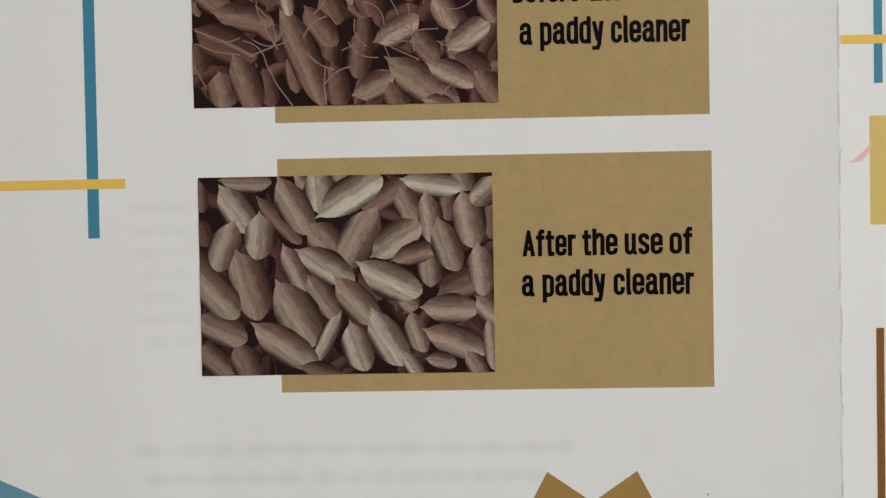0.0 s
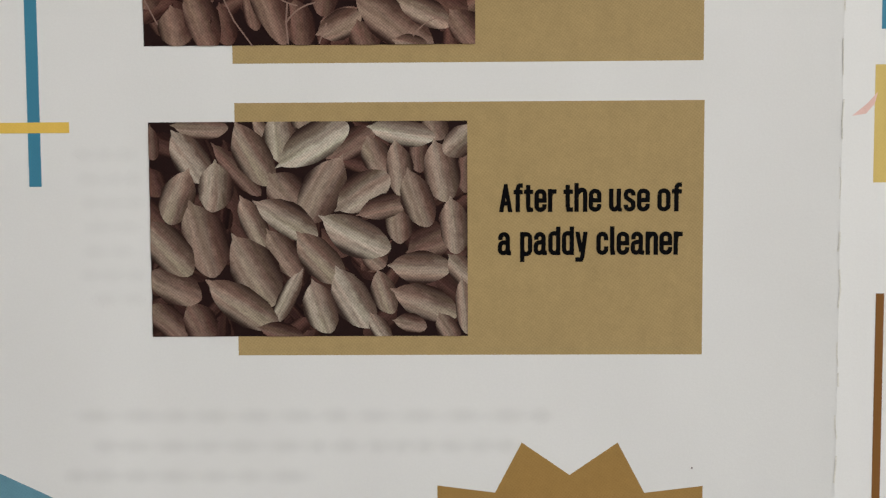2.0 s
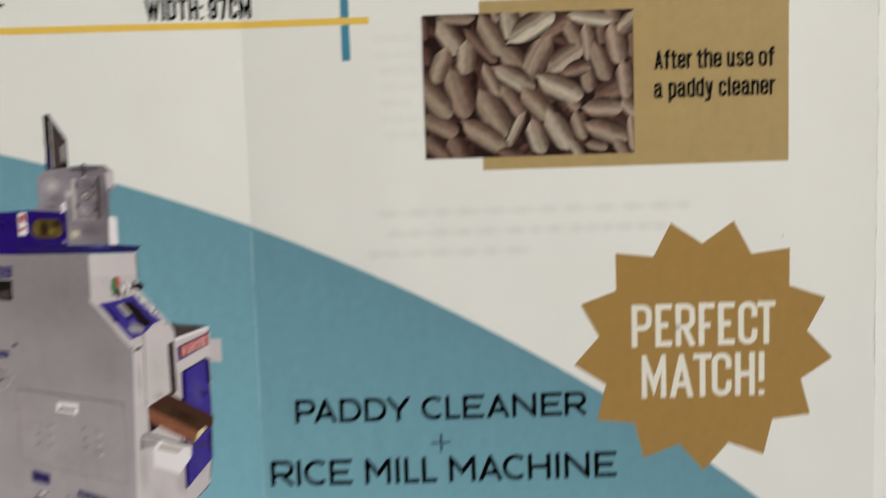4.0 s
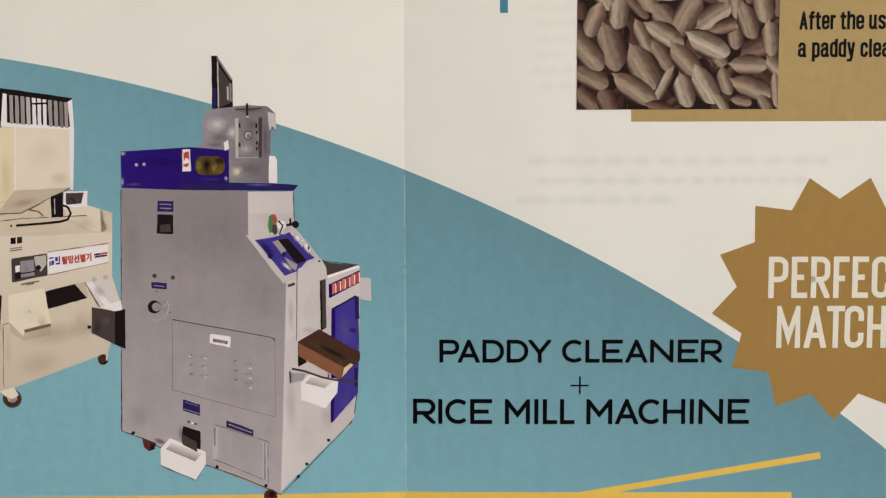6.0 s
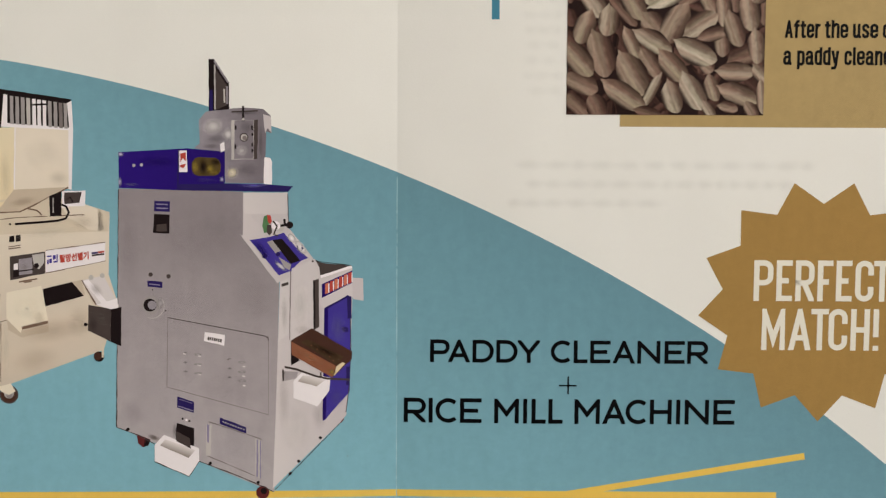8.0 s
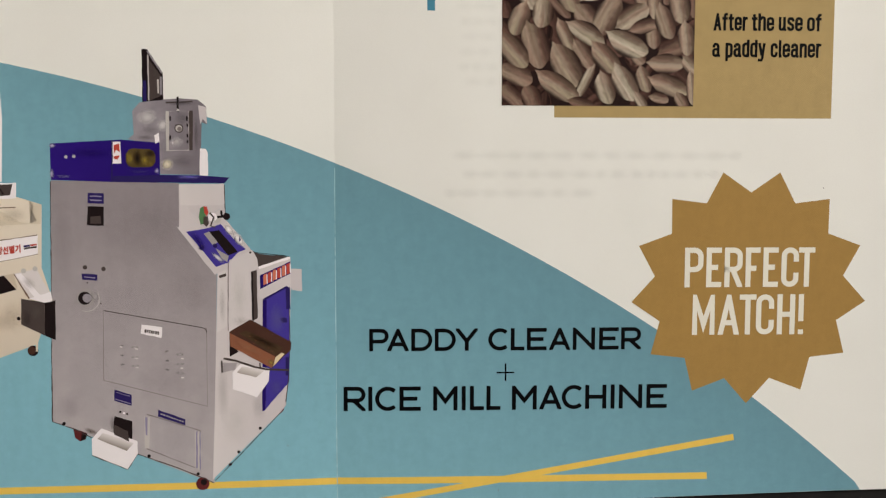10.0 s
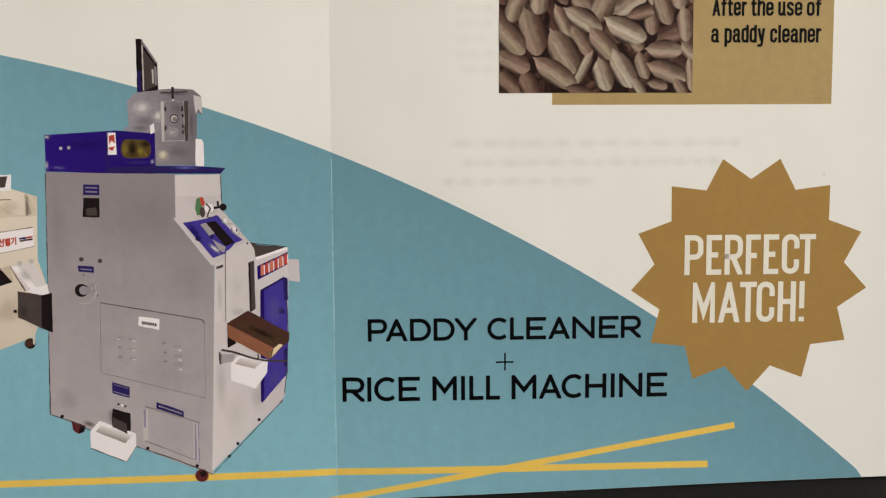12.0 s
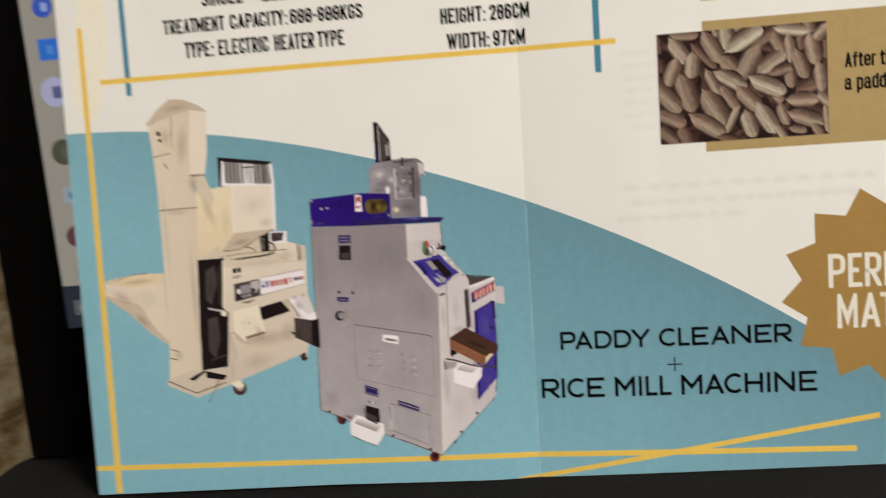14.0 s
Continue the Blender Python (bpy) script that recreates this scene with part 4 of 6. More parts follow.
ink("awn", stroke([(28.26, 109.17), (31.72, 107.83), (34.97, 106.13)], 0.17), AWN, before, 17)
ink("awn", stroke([(28.29, 107.73), (30.43, 106.80), (33.27, 106.36)], 0.14), AWN, before, 17)
ink("awn", stroke([(38.26, 109.12), (36.89, 107.15), (34.21, 106.15)], 0.19), AWN, before, 17)
ink("awn", stroke([(35.69, 110.18), (36.66, 108.28), (37.52, 106.88)], 0.17), AWN, before, 17)
ink("awn", stroke([(35.10, 111.82), (36.95, 109.90), (37.41, 108.01)], 0.14), AWN, before, 17)
ink("awn", stroke([(52.07, 111.66), (52.40, 108.92), (52.66, 106.29)], 0.14), AWN, before, 17)
ink("awn", stroke([(49.99, 107.60), (53.62, 107.33)], 0.11), AWN, before, 17)
ink("awn", stroke([(50.10, 106.85), (53.21, 105.41)], 0.14), AWN, before, 17)
ink("awn", stroke([(42.77, 104.89), (42.61, 102.89), (42.81, 100.63)], 0.17), AWN, before, 17)
ink("awn", stroke([(28.05, 105.35), (29.45, 102.68)], 0.14), AWN, before, 17)
ink("awn", stroke([(44.63, 106.60), (46.22, 107.31)], 0.14), AWN, before, 17)
ink("awn", stroke([(46.76, 102.80), (45.96, 100.69)], 0.14), AWN, before, 17)
ink("awn", stroke([(39.15, 100.46), (37.31, 103.01), (36.10, 105.54)], 0.14), AWN, before, 17)

for i in range(22):
    u, v, turn = dice.uniform(29, 60), dice.uniform(101.5, 113), dice.uniform(0, 3.1)
    du, dv, bow = 2.0 * math.cos(turn), 1.6 * math.sin(turn), dice.uniform(-0.9, 0.9)
    curve_points = [(u + k * du - (1 - k * k) * dv * bow * 0.5, v + k * dv + (1 - k * k) * du * bow * 0.5) for k in (-1, -0.6, -0.2, 0.2, 0.6, 1)]
    line = trimmed(stroke(curve_points, dice.uniform(0.09, 0.16)), *FRAMES[before.name])
    if line:
        ink("awn", line, AWN, before, 18)

# printed pictures of the two machines
cleaner = ink("machine_picture", [(-66.98, 52.07), (-53.77, 55.73), (-48.08, 53.93), (-48.43, 43.50), (-46.83, 38.16), (-49.48, 30.69), (-68.30, 23.71), (-67.77, 39.34)], CREAM_PALE, leaflet, 2, "printed picture of a cream paddy cleaner")
lettering("lettering", "탈망선별기", -56.55, 45.38, -51.7, 46.75, RED_INK, cleaner, 0.05, 9, "", 0.62)
mill = ink("machine_picture", [(-46.49, 57.90), (-25.74, 57.46), (-25.84, 49.62), (-21.73, 44.23), (-19.82, 42.32), (-20.89, 6.20), (-47.54, 17.51)], STEEL_WARM, leaflet, 2, "printed picture of a grey and violet rice mill")
ink("hopper", [(-94.66, 48.52), (-88.35, 49.62), (-80.75, 49.62), (-80.93, 33.22), (-85.04, 36.23), (-89.67, 40.82), (-95.06, 44.81)], CREAM_DARK, cleaner, 1)
ink("hopper_inside", [(-94.25, 48.57), (-88.36, 49.56), (-85.00, 49.71), (-80.75, 49.56), (-80.95, 47.59), (-87.97, 46.78), (-92.62, 47.39)], CREAM_YELLOW, cleaner, 3)
ink("hopper_side", [(-94.68, 48.27), (-92.62, 47.39), (-87.97, 46.78), (-87.05, 42.76), (-95.00, 45.32)], CREAM_PALE, cleaner, 3)
ink("hopper_front", [(-87.97, 46.78), (-80.95, 47.59), (-80.85, 33.99), (-83.97, 37.48), (-87.05, 42.76)], CREAM, cleaner, 4)
ink("hopper_edge", stroke([(-92.79, 48.30), (-88.36, 49.56), (-84.72, 49.76)], 0.16), BROWN_LINE, cleaner, 5)
ink("tank", [(-71.64, 67.45), (-63.32, 67.93), (-64.25, 57.81), (-68.79, 53.55), (-72.60, 51.99)], CREAM_YELLOW, cleaner, 1)
ink("body_top", [(-72.16, 52.47), (-65.97, 55.91), (-56.91, 56.40), (-48.08, 53.93), (-48.34, 50.72), (-66.78, 50.05)], CREAM, cleaner, 2)
ink("tower_front", [(-81.31, 81.70), (-75.86, 84.02), (-71.63, 84.93), (-72.43, 69.98), (-71.72, 66.59), (-72.34, 54.75), (-73.64, 27.39), (-81.70, 25.47), (-80.90, 34.77), (-80.58, 53.93), (-80.50, 66.50), (-80.68, 73.74)], CREAM, cleaner, 3)
ink("tower_side", [(-71.63, 84.93), (-67.83, 84.29), (-68.39, 75.64), (-69.37, 70.78), (-72.75, 70.75)], CREAM_PALE, cleaner, 4)
ink("tower_cap", [(-81.76, 82.47), (-79.25, 85.24), (-76.03, 87.57), (-73.07, 87.35), (-69.60, 85.88), (-67.57, 84.27), (-71.63, 84.93), (-75.86, 84.02), (-81.29, 81.95)], CREAM_DARK, cleaner, 4)
ink("pipe", [(-72.64, 70.49), (-69.51, 70.66), (-67.65, 65.72), (-68.57, 62.79), (-71.20, 66.56)], CREAM, cleaner, 4)
ink("seam", stroke([(-80.67, 63.51), (-76.97, 63.66), (-71.87, 63.74)], 0.25), BROWN_LINE, cleaner, 5)
ink("seam", stroke([(-80.66, 75.23), (-76.67, 75.95)], 0.25), BROWN_LINE, cleaner, 5)
ink("seam", stroke([(-75.86, 84.02), (-76.28, 77.16)], 0.18), BROWN_LINE, cleaner, 5)
ink("rivet", round_dot(-79.10, 80.31, 0.52), DARK_INK, cleaner, 5)
ink("rivet", round_dot(-78.86, 78.82, 0.39), DARK_INK, cleaner, 5)
ink("shadow", stroke([(-72.75, 70.75), (-69.37, 70.78)], 0.3), BROWN_LINE, cleaner, 5)
ink("shadow", stroke([(-78.31, 73.84), (-77.79, 72.56)], 0.3), BROWN_LINE, cleaner, 5)
ink("drive_panel", [(-72.72, 52.12), (-66.70, 52.31), (-67.63, 40.86), (-66.65, 40.18), (-67.76, 28.07), (-73.90, 27.40), (-73.40, 39.59)], DARK_INK, cleaner, 4)
ink("drive_rail", stroke([(-67.89, 50.74), (-68.45, 41.91)], 0.3), GREY_DARK, cleaner, 5)
ink("drive_rail", stroke([(-71.72, 29.51), (-68.05, 30.66)], 0.3), GREY_DARK, cleaner, 5)
ink("panel_edge", stroke([(-66.89, 51.69), (-67.73, 41.24)], 0.35), CREAM_LIGHT, cleaner, 6)
ink("tower_mark", stroke([(-80.87, 32.44), (-79.06, 31.86)], 0.2), BROWN_LINE, cleaner, 5)
ink("tower_mark", stroke([(-81.21, 30.39), (-79.50, 30.06)], 0.25), BROWN_LINE, cleaner, 5)
ink("belt", [(-71.12, 49.64), (-69.05, 50.80), (-68.63, 46.99), (-70.41, 42.00), (-71.59, 43.33)], GREY_DARK, cleaner, 5)
ink("belt", [(-71.49, 38.86), (-69.34, 39.41), (-69.03, 34.28), (-70.50, 29.85), (-71.89, 31.83)], GREY_DARK, cleaner, 5)
ink("bracket", stroke([(-71.14, 41.21), (-67.67, 40.48)], 0.5), STEEL_LIGHT, cleaner, 6)
ink("bracket_bolt", round_dot(-67.71, 39.97, 0.65), CREAM_LIGHT, cleaner, 7)
ink("base", [(-82.23, 25.48), (-73.83, 28.17), (-67.52, 27.81), (-68.43, 23.71), (-75.56, 21.22), (-82.23, 24.18)], CREAM_PALE, cleaner, 3)
ink("base_slot", [(-77.14, 25.57), (-73.64, 27.39), (-73.15, 26.98), (-76.13, 25.01)], DARK_INK, cleaner, 4)
ink("base_slot", [(-73.12, 27.24), (-68.21, 26.03), (-69.10, 25.03), (-73.01, 25.68)], DARK_INK, cleaner, 4)
ink("base_edge", stroke([(-82.13, 25.22), (-75.73, 22.27), (-68.62, 24.49)], 0.3), BROWN_LINE, cleaner, 4)
ink("cord", stroke([(-69.97, 25.57), (-71.75, 22.14), (-72.88, 19.96)], 0.25), BROWN_LINE, cleaner, 5)
ink("grille", [(-66.15, 74.34), (-54.11, 72.62), (-54.40, 67.59), (-64.96, 68.20), (-65.98, 67.83), (-66.35, 67.83)], DARK_INK, cleaner, 3)
ink("grille_frame", [(-65.32, 73.43), (-64.71, 73.31), (-64.79, 68.66), (-54.55, 67.96), (-54.84, 72.01), (-54.09, 72.41), (-53.91, 67.75), (-54.35, 57.64), (-54.84, 57.78), (-54.70, 67.53), (-65.85, 68.04)], PAPER_INK, cleaner, 4)
ink("grille_slat", [(-64.30, 73.19), (-63.70, 73.11), (-63.71, 68.47), (-64.31, 68.52)], STEEL_SOFT, cleaner, 5)
ink("grille_slat", [(-63.39, 73.07), (-62.79, 72.98), (-62.79, 68.39), (-63.40, 68.45)], STEEL_SOFT, cleaner, 5)
ink("grille_slat", [(-62.47, 72.95), (-61.87, 72.87), (-61.87, 68.32), (-62.48, 68.38)], STEEL_SOFT, cleaner, 5)
ink("grille_slat", [(-61.56, 72.82), (-60.96, 72.74), (-60.96, 68.25), (-61.56, 68.30)], STEEL_LIGHT, cleaner, 5)
ink("grille_slat", [(-60.62, 72.70), (-60.02, 72.62), (-60.01, 68.18), (-60.62, 68.23)], PAPER_INK, cleaner, 5)
ink("grille_slat", [(-59.78, 72.59), (-59.17, 72.51), (-59.17, 68.11), (-59.77, 68.17)], PAPER_INK, cleaner, 5)
ink("grille_slat", [(-58.91, 72.47), (-58.31, 72.39), (-58.30, 68.04), (-58.90, 68.09)], PAPER_INK, cleaner, 5)
ink("grille_slat", [(-57.99, 72.35), (-57.39, 72.27), (-57.38, 67.97), (-57.98, 68.02)], STEEL_SOFT, cleaner, 5)
ink("grille_slat", [(-57.08, 72.22), (-56.48, 72.14), (-56.46, 67.89), (-57.07, 67.95)], STEEL_SOFT, cleaner, 5)
ink("grille_slat", [(-56.21, 72.11), (-55.61, 72.02), (-55.59, 67.83), (-56.19, 67.89)], GREY_MID, cleaner, 5)
ink("grille_slat", [(-55.43, 72.01), (-54.83, 71.93), (-54.81, 67.77), (-55.41, 67.82)], STEEL_SOFT, cleaner, 5)
ink("grille_bar", stroke([(-60.56, 71.70), (-58.21, 71.79)], 0.25), DARK_INK, cleaner, 6)
ink("tank_front", [(-66.90, 67.95), (-63.03, 67.95), (-63.53, 57.48), (-66.22, 53.87), (-67.34, 53.59)], CREAM_YELLOW, cleaner, 2)
ink("grain_box", [(-63.58, 68.02), (-54.65, 67.59), (-54.40, 57.78), (-63.96, 57.60)], CREAM_PALE, cleaner, 3)
ink("box_edge", stroke([(-63.52, 67.95), (-63.89, 57.63)], 0.18), PAPER_INK, cleaner, 4)
ink("funnel", [(-63.96, 57.60), (-54.89, 58.10), (-60.42, 55.17), (-63.08, 53.90), (-66.97, 53.71)], CREAM_DARK, cleaner, 4)
ink("funnel_edge", stroke([(-54.89, 58.03), (-60.42, 55.17), (-63.08, 53.90), (-66.78, 53.75)], 0.22), BROWN_LINE, cleaner, 5)
ink("funnel_face", [(-60.11, 55.26), (-58.13, 56.40), (-58.17, 53.10), (-59.39, 53.41)], CREAM, cleaner, 5)
ink("switch_box", [(-58.07, 56.62), (-56.05, 57.32), (-56.13, 53.32), (-58.04, 53.16)], DARK_INK, cleaner, 6)
ink("switch_edge", stroke([(-57.46, 56.25), (-57.47, 53.78)], 0.18), STEEL_LIGHT, cleaner, 7)
ink("motor", [(-55.95, 57.41), (-52.04, 57.54), (-52.16, 54.96), (-54.73, 54.86), (-56.03, 54.64)], PAPER_INK, cleaner, 5)
ink("motor_face", [(-55.59, 57.17), (-52.63, 57.27), (-53.11, 55.47), (-55.58, 55.26)], GREY_DARK, cleaner, 6)
ink("motor_fin", stroke([(-55.25, 55.94), (-54.62, 56.40), (-54.15, 55.63)], 0.25), DARK_INK, cleaner, 7)
ink("cable", stroke([(-56.11, 55.19), (-55.28, 54.82), (-54.87, 53.84), (-55.40, 52.85), (-56.64, 52.48), (-59.12, 52.23), (-63.91, 51.86)], 0.38), DARK_INK, cleaner, 7)
ink("rivet", round_dot(-64.71, 51.83, 0.18), DARK_INK, cleaner, 7)
ink("cable", stroke([(-61.67, 54.45), (-60.14, 54.15), (-59.39, 53.41)], 0.25), BROWN_LINE, cleaner, 7)
ink("top_edge", stroke([(-67.44, 52.48), (-63.10, 53.01), (-58.17, 53.22), (-52.29, 53.47)], 0.14), BROWN_LINE, cleaner, 5)
ink("control_box", [(-64.89, 46.39), (-59.00, 47.28), (-59.01, 43.61), (-64.91, 42.43)], GREY_DARK, cleaner, 5)
ink("control_face", [(-63.38, 45.97), (-61.21, 46.30), (-61.16, 43.61), (-63.45, 43.28)], STEEL, cleaner, 6)
ink("control_face", [(-61.14, 46.72), (-59.18, 47.01), (-59.16, 45.41), (-60.07, 44.26), (-60.86, 44.92)], STEEL_LIGHT, cleaner, 6)
ink("switch", [(-64.24, 45.18), (-63.52, 45.31), (-63.56, 44.26), (-64.27, 44.13)], PAPER_INK, cleaner, 7)
ink("switch", [(-64.34, 44.07), (-63.43, 44.26), (-63.39, 43.11), (-64.38, 42.89)], DARK_INK, cleaner, 7)
ink("gauge", round_dot(-60.47, 44.92, 0.42), DARK_INK, cleaner, 7)
ink("control_bar", stroke([(-63.44, 43.94), (-60.88, 44.33)], 0.2), DARK_INK, cleaner, 7)
ink("name_strip", [(-58.87, 47.47), (-48.88, 48.90), (-48.95, 45.74), (-58.95, 43.67)], PAPER_INK, cleaner, 5)
ink("strip_edge", stroke([(-58.87, 47.47), (-48.88, 48.90)], 0.12), BROWN_LINE, cleaner, 6)
ink("strip_edge", stroke([(-48.95, 45.74), (-58.95, 43.67)], 0.12), BROWN_LINE, cleaner, 6)
ink("sign_bar", [(-58.67, 46.56), (-57.89, 46.66), (-57.90, 46.43), (-58.68, 46.33)], VIOLET_BRIGHT, cleaner, 7)
ink("sign_bar", [(-58.62, 45.90), (-58.39, 45.94), (-58.41, 45.19), (-58.64, 45.15)], VIOLET_BRIGHT, cleaner, 7)
ink("sign_bar", [(-58.30, 46.04), (-57.87, 46.10), (-57.89, 45.38), (-58.32, 45.32)], VIOLET_BRIGHT, cleaner, 7)
ink("sign_bar", [(-57.66, 46.64), (-57.20, 46.71), (-57.22, 45.99), (-57.68, 45.92)], VIOLET_BRIGHT, cleaner, 7)
ink("sign_bar", [(-57.07, 46.84), (-56.87, 46.87), (-56.90, 45.79), (-57.10, 45.76)], VIOLET_BRIGHT, cleaner, 7)
ink("sign_bar", [(-57.62, 45.66), (-56.90, 45.76), (-56.91, 45.49), (-57.63, 45.40)], VIOLET_BRIGHT, cleaner, 7)
ink("sign_bar", stroke([(-51.24, 47.01), (-50.18, 47.17)], 0.3), VIOLET_DARK, cleaner, 7)
ink("sign_bar", stroke([(-50.12, 47.17), (-49.07, 47.34)], 0.3), RED_INK, cleaner, 7)
ink("sign_bar", stroke([(-51.18, 46.62), (-49.08, 46.91)], 0.3), GREY_DARK, cleaner, 7)
ink("bars", stroke([(-63.42, 42.13), (-60.40, 42.69)], 0.22), BROWN_LINE, cleaner, 5)
ink("bars", stroke([(-62.58, 42.04), (-61.26, 42.26)], 0.18), BROWN_LINE, cleaner, 5)
ink("label", [(-64.88, 49.82), (-64.04, 49.95), (-64.07, 48.90), (-64.91, 48.81)], DARK_INK, cleaner, 5)
ink("label", [(-63.81, 49.95), (-63.00, 50.08), (-63.03, 49.03), (-63.85, 48.90)], DARK_INK, cleaner, 5)
ink("bars", stroke([(-65.07, 48.03), (-63.05, 48.32)], 0.18), BROWN_LINE, cleaner, 5)
ink("bars", stroke([(-65.08, 47.67), (-63.06, 47.96)], 0.18), BROWN_LINE, cleaner, 5)
ink("outlet", [(-59.50, 40.98), (-54.58, 42.20), (-52.62, 39.83), (-59.10, 38.03)], DARK_INK, cleaner, 5)
ink("outlet_side", [(-54.58, 42.20), (-53.04, 42.52), (-52.44, 40.32), (-52.62, 39.83)], CREAM_DARK, cleaner, 6)
ink("flap_shadow", [(-65.64, 35.78), (-62.81, 33.99), (-58.59, 35.05), (-58.83, 33.73), (-63.18, 32.74), (-65.42, 34.06)], CREAM_DARK, cleaner, 5)
ink("flap", [(-65.57, 40.33), (-59.72, 41.54), (-58.71, 35.71), (-63.05, 34.66), (-63.31, 33.47), (-65.70, 35.98)], CREAM_LIGHT, cleaner, 6)
ink("flap_edge", stroke([(-63.13, 34.33), (-58.72, 35.38)], 0.5), BROWN_LINE, cleaner, 7)
ink("body_line", stroke([(-66.70, 35.39), (-65.71, 35.65)], 0.12), BROWN_LINE, cleaner, 5)
ink("body_line", stroke([(-66.63, 35.39), (-66.88, 25.11)], 0.12), BROWN_LINE, cleaner, 5)
ink("spout", [(-52.94, 42.46), (-49.23, 43.28), (-47.24, 39.33), (-48.96, 38.18), (-50.60, 38.35)], STEEL_PALE, cleaner, 6)
ink("spout_glint", [(-52.78, 42.36), (-51.80, 42.56), (-48.62, 38.68), (-49.45, 38.28)], PAPER_INK, cleaner, 7)
ink("spout_edge", stroke([(-52.94, 42.46), (-50.60, 38.35)], 0.22), BROWN_LINE, cleaner, 7)
ink("bolt", round_dot(-51.36, 42.95, 0.42), STEEL_LIGHT, cleaner, 8)
ink("bolt", round_dot(-49.49, 43.28, 0.41), STEEL_LIGHT, cleaner, 8)
ink("chute", [(-51.90, 38.35), (-48.13, 37.62), (-48.25, 32.07), (-52.07, 33.99)], GREY_DARK, cleaner, 7)
ink("chute_side", [(-48.13, 37.62), (-46.35, 38.02), (-46.49, 31.34), (-48.25, 32.07)], DARK_INK, cleaner, 7)
ink("chute_lip", [(-50.53, 38.35), (-47.04, 39.49), (-46.88, 37.85), (-48.13, 37.59)], PAPER_INK, cleaner, 8)
ink("bolt", round_dot(-52.40, 34.99, 0.32), DARK_INK, cleaner, 8)
ink("wheel", round_dot(-65.56, 23.04, 1.60), GREY_DARK, cleaner, 5)
ink("wheel_rim", round_dot(-65.56, 23.04, 1.32), COPPER_DARK, cleaner, 6)
ink("hub", round_dot(-65.55, 23.18, 0.84), STEEL_LIGHT, cleaner, 7)
ink("wheel_fork", [(-67.52, 24.27), (-65.21, 24.94), (-64.42, 23.60), (-65.56, 22.94), (-66.73, 23.44)], CREAM_LIGHT, cleaner, 8)
ink("wheel", round_dot(-50.27, 29.55, 0.89), DARK_INK, cleaner, 5)
ink("wheel_rim", round_dot(-50.47, 29.61, 0.66), COPPER_DARK, cleaner, 6)
ink("wheel_fork", [(-49.84, 31.34), (-49.38, 31.48), (-49.49, 29.41), (-49.82, 29.41)], CREAM, cleaner, 7)
ink("hood", [(-33.05, 69.35), (-31.87, 70.73), (-27.60, 71.28), (-25.34, 71.45), (-22.38, 71.26), (-21.07, 70.11), (-20.98, 67.21), (-21.84, 67.53), (-22.02, 63.40), (-22.26, 58.87), (-28.75, 58.93), (-28.84, 64.14), (-32.71, 64.46), (-33.91, 64.69), (-32.92, 65.49)], STEEL, mill, 2)
ink("hood_edge", [(-22.36, 70.36), (-21.07, 70.02), (-21.00, 67.34), (-21.64, 68.12), (-22.04, 67.21)], STEEL_PALE, mill, 4)
ink("hood_edge", [(-22.21, 63.21), (-21.24, 63.15), (-20.93, 62.44), (-20.97, 58.68), (-22.34, 58.74)], PAPER_INK, mill, 4)
ink("glint", [(-29.56, 65.33), (-28.84, 65.82), (-28.77, 64.37), (-29.45, 63.98)], PAPER_INK, mill, 5)
ink("hatch", [(-27.63, 69.33), (-23.89, 69.40), (-23.97, 62.88), (-27.72, 62.82)], STEEL_LIGHT, mill, 4)
ink("hatch_side", [(-23.89, 69.40), (-23.24, 69.46), (-23.39, 62.95), (-23.97, 62.88)], GREY_DARK, mill, 4)
ink("hatch_face", [(-27.12, 69.26), (-23.95, 69.33), (-24.03, 63.01), (-27.27, 62.92)], STEEL, mill, 5)
ink("hatch_knob", round_dot(-25.57, 66.53, 0.74), GREY_DARK, mill, 6)
ink("hatch_knob_ring", round_dot(-25.57, 66.53, 0.55), STEEL_LIGHT, mill, 7)
ink("hatch_knob_top", round_dot(-25.47, 66.43, 0.37), GREY_MID, mill, 8)
ink("hinge", stroke([(-26.93, 68.49), (-26.94, 67.75)], 0.28), DARK_INK, mill, 6)
ink("hinge", stroke([(-26.98, 65.34), (-26.99, 64.63)], 0.28), DARK_INK, mill, 6)
ink("hinge", stroke([(-24.22, 68.50), (-24.23, 67.76)], 0.28), DARK_INK, mill, 6)
ink("hinge", stroke([(-24.17, 67.27), (-24.18, 66.79)], 0.28), DARK_INK, mill, 6)
ink("hinge", stroke([(-24.19, 65.60), (-24.20, 65.02)], 0.28), DARK_INK, mill, 6)
ink("hinge", stroke([(-24.20, 64.63), (-24.21, 64.05)], 0.28), DARK_INK, mill, 6)
ink("latch", stroke([(-25.66, 71.71), (-25.66, 69.20)], 0.35), DARK_INK, mill, 6)
ink("latch", stroke([(-27.61, 70.74), (-23.25, 70.94)], 0.25), GREY_DARK, mill, 6)
ink("latch", round_dot(-25.66, 69.52, 0.23), STEEL_LIGHT, mill, 7)
ink("flap", [(-31.34, 79.43), (-30.45, 79.43), (-27.99, 75.61), (-27.96, 71.18), (-30.51, 70.92), (-31.35, 70.79)], DARK_INK, mill, 3)
ink("flap_face", [(-30.21, 77.77), (-28.29, 75.03), (-28.30, 71.83), (-30.19, 71.05)], GREY_DARK, mill, 4)
ink("flap_edge", stroke([(-30.97, 74.32), (-30.96, 70.92)], 0.5), VIOLET_DARK, mill, 5)
